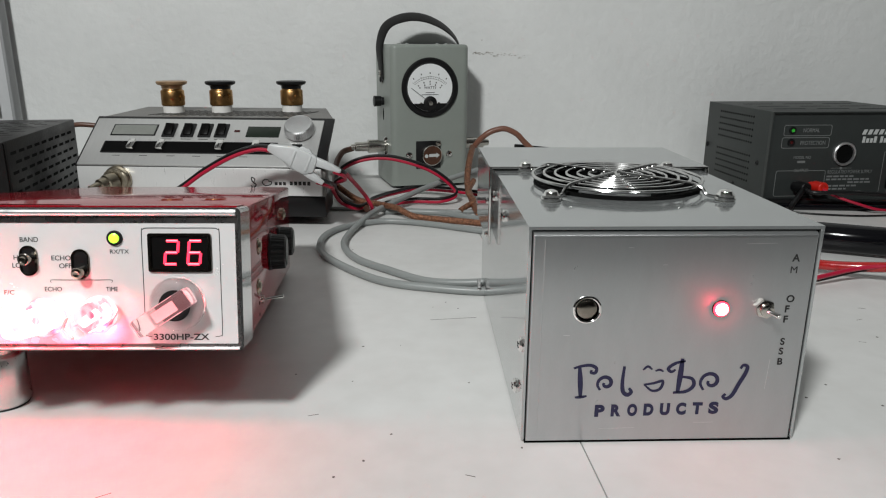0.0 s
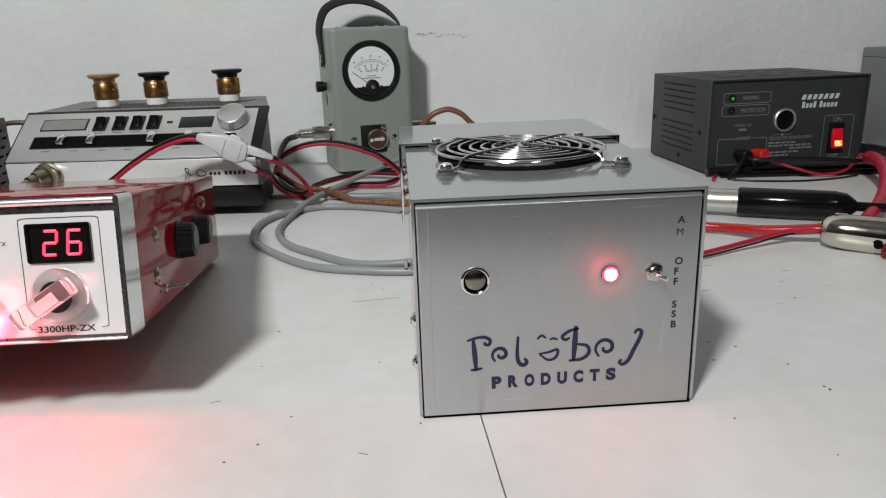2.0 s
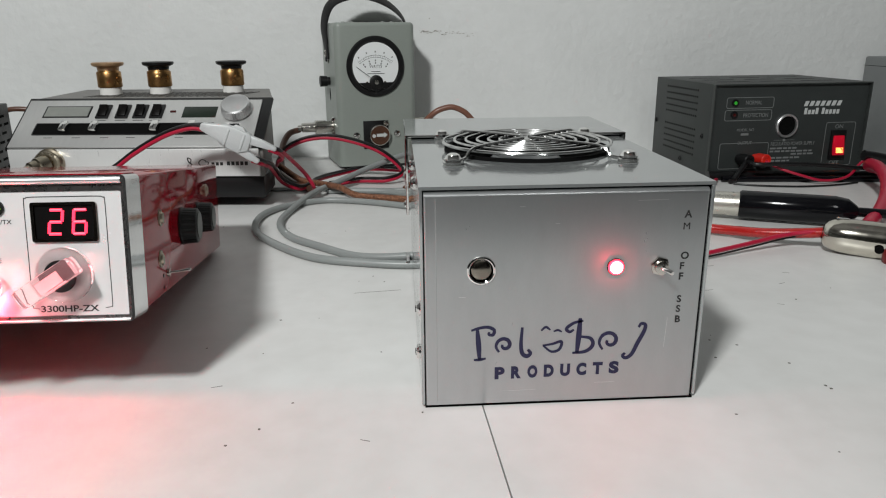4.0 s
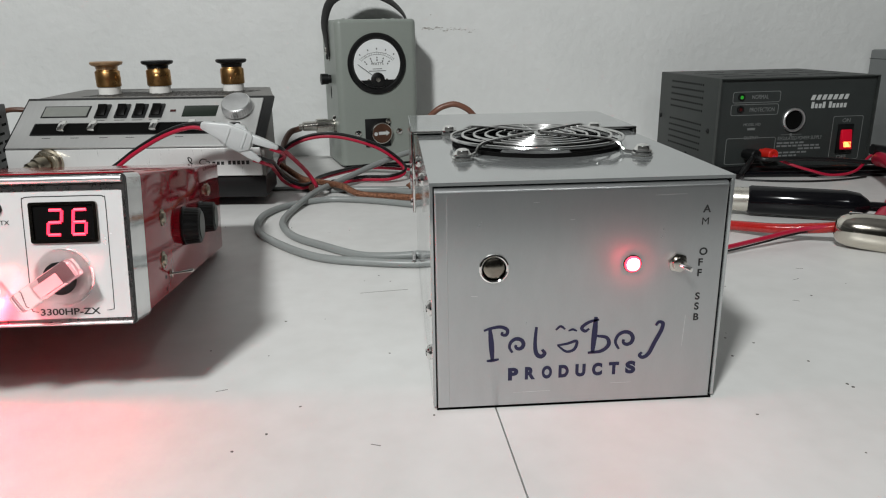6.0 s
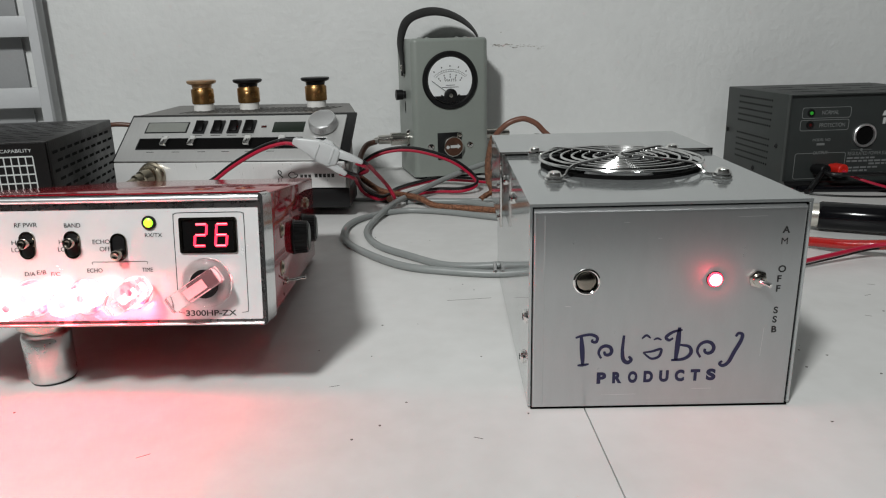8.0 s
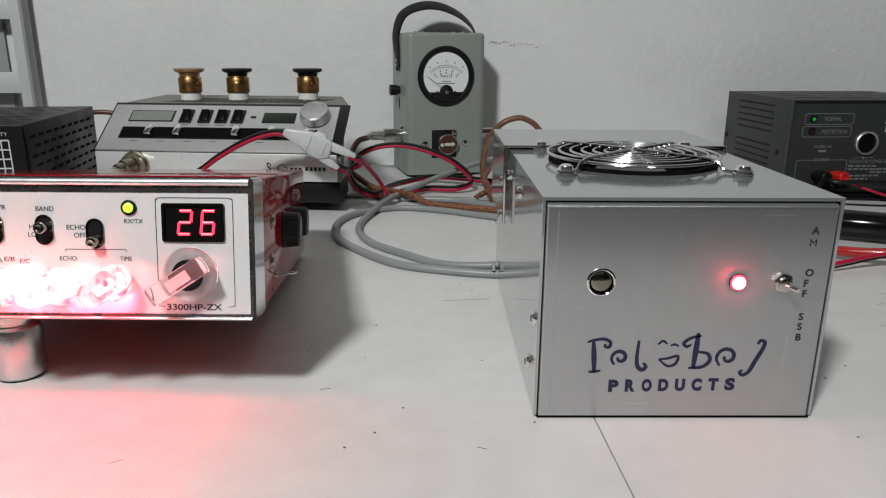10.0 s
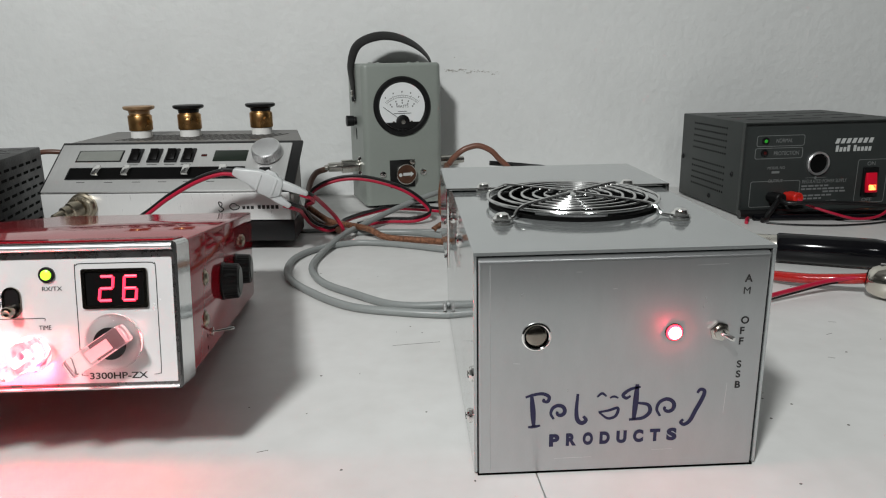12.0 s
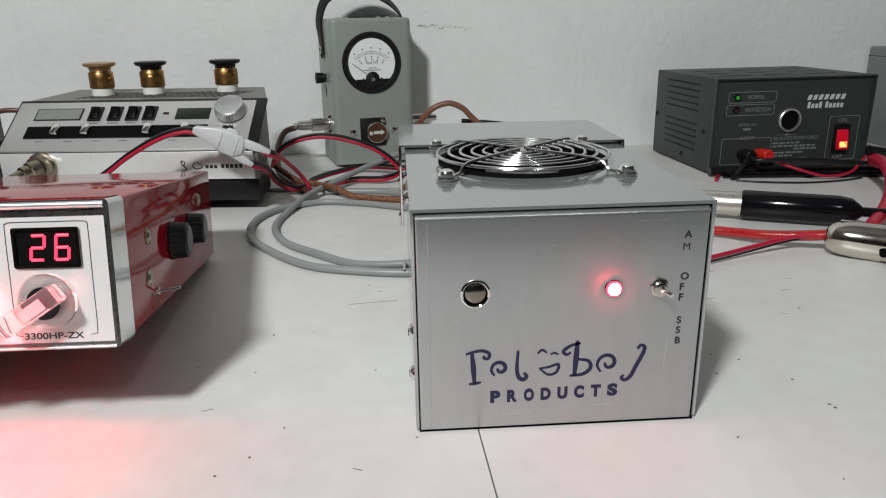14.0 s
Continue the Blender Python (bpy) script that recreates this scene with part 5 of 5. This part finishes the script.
twin_lead([(-26.0, 60.0, 1.2), (-22.5, 62.2, 3.2), (-20.0, 63.0, 4.75), (-18.0, 63.2, 6.15), (-15.4, 63.2, 7.55), (-13.2, 63.2, 8.2), (-11.8, 63.2, 8.05)], (0.05, 0.08, 0.16), 0.17, "red and black twin lead running over the radio front")
twin_lead([(-6.5, 63.1, 6.25), (-5.7, 63.6, 5.8), (-5.8, 66.0, 5.0), (-6.9, 70.0, 4.0), (-8.0, 75.5, 2.7), (-7.4, 77.6, 3.9), (-5.0, 78.0, 4.95), (-1.9, 78.0, 5.05), (1.9, 78.0, 3.95), (4.3, 78.0, 2.4), (5.2, 77.5, 1.1), (3.5, 76.5, 0.6), (0.5, 77.0, 0.5), (-2.6, 75.0, 0.5)], (0.04, 0.07, 0.16), 0.165, "red and black twin lead looping beside the watt meter")
twin_lead([(-8.0, 63.1, 5.3), (-7.2, 63.6, 4.9), (-6.9, 65.5, 4.3), (-7.2, 69.0, 3.2), (-6.8, 71.5, 1.6), (-5.4, 72.4, 0.75), (-4.4, 73.8, 0.8), (-4.0, 75.6, 0.9), (-2.0, 79.5, 0.8), (1.2, 82.4, 0.8), (6.2, 80.5, 0.8), (10, 78, 0.6)], (0.09, 0.04, 0.16), 0.165, "red and black twin lead lying on the bench")
cable("red_wire", [(-6.4, 63.1, 6.2), (-5.6, 64.2, 5.7), (-5.3, 67.0, 4.6), (-4.4, 70.0, 2.6), (-3.7, 70.4, 1.2), (-3.9, 71.5, 0.4)], 0.2, M_REDWIRE, "red wire hanging from the nylon connector")
cable("bench_wire", [(-40, 73.4, 0.2), (-20, 74.3, 0.2), (-10, 74.4, 0.2), (-3, 73.8, 0.2), (3, 73.0, 0.2), (9, 72.4, 0.2)], 0.2, M_GREYCABLE, "thin grey wire along the panel joint")

con = thing("wire_connector", 0, 0, 0, 0, "milky nylon wire connector joining twin leads", "connector")
NYLON_AT = shift(-12.2, 63.2, 8.3, 0, 19, 0)
for nm, outline, half, edge in (
        ("shell", [(0, 0.28), (1.2, 0.55), (2.2, 0.78), (3.3, 0.72), (4.2, 0.6), (4.45, 0.3), (4.4, -0.9), (3.6, -1.3), (2.6, -1.15), (1.6, -0.72), (0, -0.3)], 0.5, 0.14),
        ("upper_sleeve", [(4.1, 0.5), (5.4, 0.4), (6.7, 0.16), (6.7, -0.2), (5.4, -0.26), (4.1, -0.3)], 0.36, 0.14),
        ("lower_sleeve", [(3.5, -0.55), (4.6, -0.95), (5.6, -1.35), (5.45, -1.75), (4.4, -1.6), (3.2, -1.25)], 0.34, 0.13),
        ("latch_lug", [(2.5, 0.7), (2.8, 1.0), (3.5, 0.98), (3.9, 0.6)], 0.2, 0.05),
        ("latch_fin", [(1.5, -0.65), (1.9, -1.05), (2.7, -1.3), (2.7, -1.05)], 0.22, 0.05)):
    part(nm, moved(prism(outline, -half, half, "xz", edge), NYLON_AT), M_NYLON, con)
for dx in (2.3, 3.7):
    part("rib", moved(prism([(dx, 0.5), (dx + 0.22, 0.5), (dx + 0.12, -0.95), (dx - 0.1, -0.95)], -0.58, -0.4, "xz", 0.05), NYLON_AT), M_NYLON, con)


def build_black_clamp():
    t = thing("battery_clamp", 0, 0, 0, 0, "nickel battery clamp with a glossy black vinyl grip", "clamp", "battery clamps")
    a, b = Vector((30.5, 60.2, 1.35)), Vector((43.2, 54.6, 1.35))
    w = (b - a).normalized()
    part("jaw", lathe([(0, 0.7), (0.4, 1.0), (5.6, 1.05)], a, w, 20), M_JAW, t, "nickel plated jaw")
    part("jaw_seam", tube([a + Vector((0.1, -1.0, -0.1)), a + w * 5.4 + Vector((0.1, -1.02, -0.1))], 0.07, 6), M_BROWNBOX, t)
    part("grip", lathe([(4.2, 1.1), (4.4, 1.22), (11.6, 1.22), (12.6, 1.05), (13.2, 0.6), (13.4, 0.4), (16.5, 0.38)], a, w, 28), M_VINYL, t, "glossy black vinyl grip")
    return t


def build_bright_clamp():
    t = thing("battery_clamp", 0, 0, 0, 0, "bright nickel battery clamp with wires and red grip", "clamp", "battery clamps")
    a, w = Vector((36.2, 48.9, 1.38)), Vector((0.86, -0.5, -0.05)).normalized()
    part("jaw", lathe([(0, 0.55), (0.06, 0.72), (0.25, 0.95), (0.6, 1.12), (1.1, 1.24), (1.8, 1.31), (3.4, 1.35), (9.5, 1.36)], a, w, 32), M_NICKEL, t, "bright nickel jaw")
    part("mouth", lathe([(-0.02, 0.5), (0.0, 0.5)], a, w, 16), M_GAP, t)
    part("rivet_hole", lathe([(0, 0.3), (0.02, 0.3)], a + w * 3.6 + Vector((-0.75, -1.35, -0.28)), (-0.48, -0.86, -0.15), 16), M_GAP, t)
    part("pivot_lug", moved(box(-0.45, 0.45, -0.2, 0.2, -0.18, 0.18, 0.1), shift(37.3, 48.4, 2.45, 0, 0, -30)), M_CHROME, t)
    part("grip", lathe([(3.0, 0.3), (3.2, 0.62), (4.2, 0.74), (10, 0.78)], a + Vector((0.1, -1.6, -0.72)), w, 18), M_REDRUBBER, t, "red rubber grip below the jaw")
    return t


build_black_clamp()
build_bright_clamp()
cable("red_power_cable", [(24.0, 57.0, 0.42), (28.0, 55.0, 0.45), (30.6, 53.4, 0.55), (33.0, 51.2, 0.8), (35.4, 49.7, 1.15), (37.0, 49.0, 1.4)], 0.4, M_REDCLEAR, "thick clear red stranded cable into the clamp")
cable("red_wire", [(22.0, 45.4, 0.45), (26.9, 47.2, 0.6), (30.6, 48.7, 0.75), (34.0, 49.6, 1.1), (36.8, 49.0, 1.5)], 0.17, M_REDWIRE, "thin red wire into the clamp")
cable("black_lead", [(22.0, 45.6, 0.2), (27.0, 47.4, 0.25), (30.8, 48.9, 0.42), (34.2, 49.8, 0.8), (36.9, 49.1, 1.3)], 0.08, M_BLACKWIRE, "thin black wire beside the red one")
cable("red_power_cable", [(42.0, 52.4, 0.8), (45.0, 55.4, 1.2), (48.0, 59.0, 1.8), (50.6, 63.0, 2.4), (52.2, 66.5, 2.8), (53.4, 69.6, 2.6), (55.0, 71.5, 1.8), (60, 73, 0.7)], 0.55, M_REDWIRE, "thick red cable curving back to the power supply")
cable("black_lead", [(42.9, 74.6, 2.15), (43.2, 73.0, 2.1), (47.0, 72.6, 2.15), (51.0, 72.6, 1.9), (55.0, 72.8, 1.5), (59.0, 73.0, 1.0), (64, 73, 0.5)], 0.22, M_BLACKWIRE, "black lead from the black output post")
cable("red_wire", [(44.95, 74.6, 2.1), (45.8, 73.4, 1.6), (47.8, 72.4, 0.95), (50.2, 72.0, 0.4), (53.0, 72.4, 0.7), (55.2, 73.6, 2.0), (57.5, 75.0, 2.2)], 0.15, M_REDWIRE, "red wire from the red output post")
cable("black_lead", [(42.9, 74.8, 2.1), (41.9, 74.0, 1.3), (41.2, 73.6, 0.6), (40.9, 73.3, 0.32), (40.4, 73.0, 0.3)], 0.28, M_BLACKWIRE, "black lead drooping from the output post")
cable("black_lead", [(40.6, 72.6, 0.12), (43.0, 71.4, 0.12), (47.0, 70.6, 0.12), (51.0, 71.0, 0.12), (54.0, 72.0, 0.12)], 0.1, M_BLACKWIRE, "thin black wire lying on the bench")
# lead made thick to cover the dark shadow gap below the case too
cable("black_lead", [(38.9, 75.3, 0.5), (43.0, 75.2, 0.5), (48.0, 74.8, 0.5), (54.0, 74.2, 0.5), (60.0, 73.6, 0.5), (68.0, 72.6, 0.5)], 0.5, M_BLACKWIRE, "black lead along the power supply, thickened to paint the shade under it")
cable("black_lead", [(40.0, 74.2, 0.34), (45.0, 73.8, 0.34), (51.0, 73.2, 0.34), (57.0, 72.5, 0.34), (66.0, 71.6, 0.34)], 0.34, M_VINYL, "shiny black lead lying along the power supply")
cable("black_lead", [(53.2, 70.6, 3.3), (55.0, 70.4, 3.0), (58.0, 70.0, 2.2), (62.0, 69.0, 0.9), (66.0, 68.0, 0.55)], 0.55, M_BLACKWIRE, "thick black lead draped beside the red cable")
cable("red_wire", [(39.6, 74.6, 0.2), (39.0, 73.6, 0.3), (38.5, 72.6, 0.2)], 0.19, M_REDWIRE, "short red wire end beside the power supply")

# ---- small marks ----
wall_marks = thing("wall_chips", 0, WALL_Y, 0, 0, "row of small dark chips in the wall plaster", "stain", kind="stuff")
bm = bmesh.new()
for k in range(46):
    x = 8.0 + 7.2 * (k / 45) ** 1.1 + random.uniform(-0.1, 0.1)
    z = 16.1 - 0.07 * (x - 8) + random.gauss(0, 0.13)
    s = random.uniform(0.03, 0.14) * (1.3 - 0.6 * k / 45)
    add_box(bm, x - s, x + s * 1.3, -0.02, 0.01, z - s * 0.45, z + s * 0.45)
add_box(bm, 9.2, 9.36, -0.02, 0.01, 17.6, 17.7)
part("chips", bm, M_STAIN, wall_marks)
specks = thing("bench_specks", 0, 0, 0, 0, "dark specks and short scratches on the bench top", "stain", kind="stuff")
bm = bmesh.new()
spots = [(-2.4, 34.0), (2.0, 44.9), (-2.2, 38.5), (-5.5, 34.9), (0.0, 38.6), (24.5, 28.1), (20.6, 31.7), (21.2, 33.8), (19.1, 26.2), (21.8, 23.1), (24.4, 28.4)]
spots += [(random.uniform(-22, 40), random.uniform(16, 60)) for _ in range(34)]
for x, y in spots:
    r = random.uniform(0.035, 0.09)
    add_prism(bm, [(x + r * random.uniform(0.7, 1.3) * math.cos(a), y + r * random.uniform(0.7, 1.3) * math.sin(a)) for a in (0, 1.2, 2.4, 3.7, 5.0)], 0.0, 0.008, "xy")
for x, y, l, d in ((1.8, 42.6, 3.0, 0.12), (26.0, 45.9, 0.8, 0.2), (29.4, 42.0, 0.5, 0.4), (24.0, 41.2, 0.7, 0.15), (27.5, 38.6, 0.35, -0.5), (30.8, 44.2, 0.45, -0.3), (-11.5, 24.2, 0.5, 0.6), (-4.2, 30.4, 0.5, 0.3), (3.0, 25.4, 0.4, -0.4)):
    add_prism(bm, [(x, y), (x + l, y + l * d), (x + l, y + l * d + 0.05), (x, y + 0.04)], 0.0, 0.006, "xy")
part("marks", bm, material("dark_speck", (0.12, 0.11, 0.1), 0.8, 0, 0.3, 200), specks)
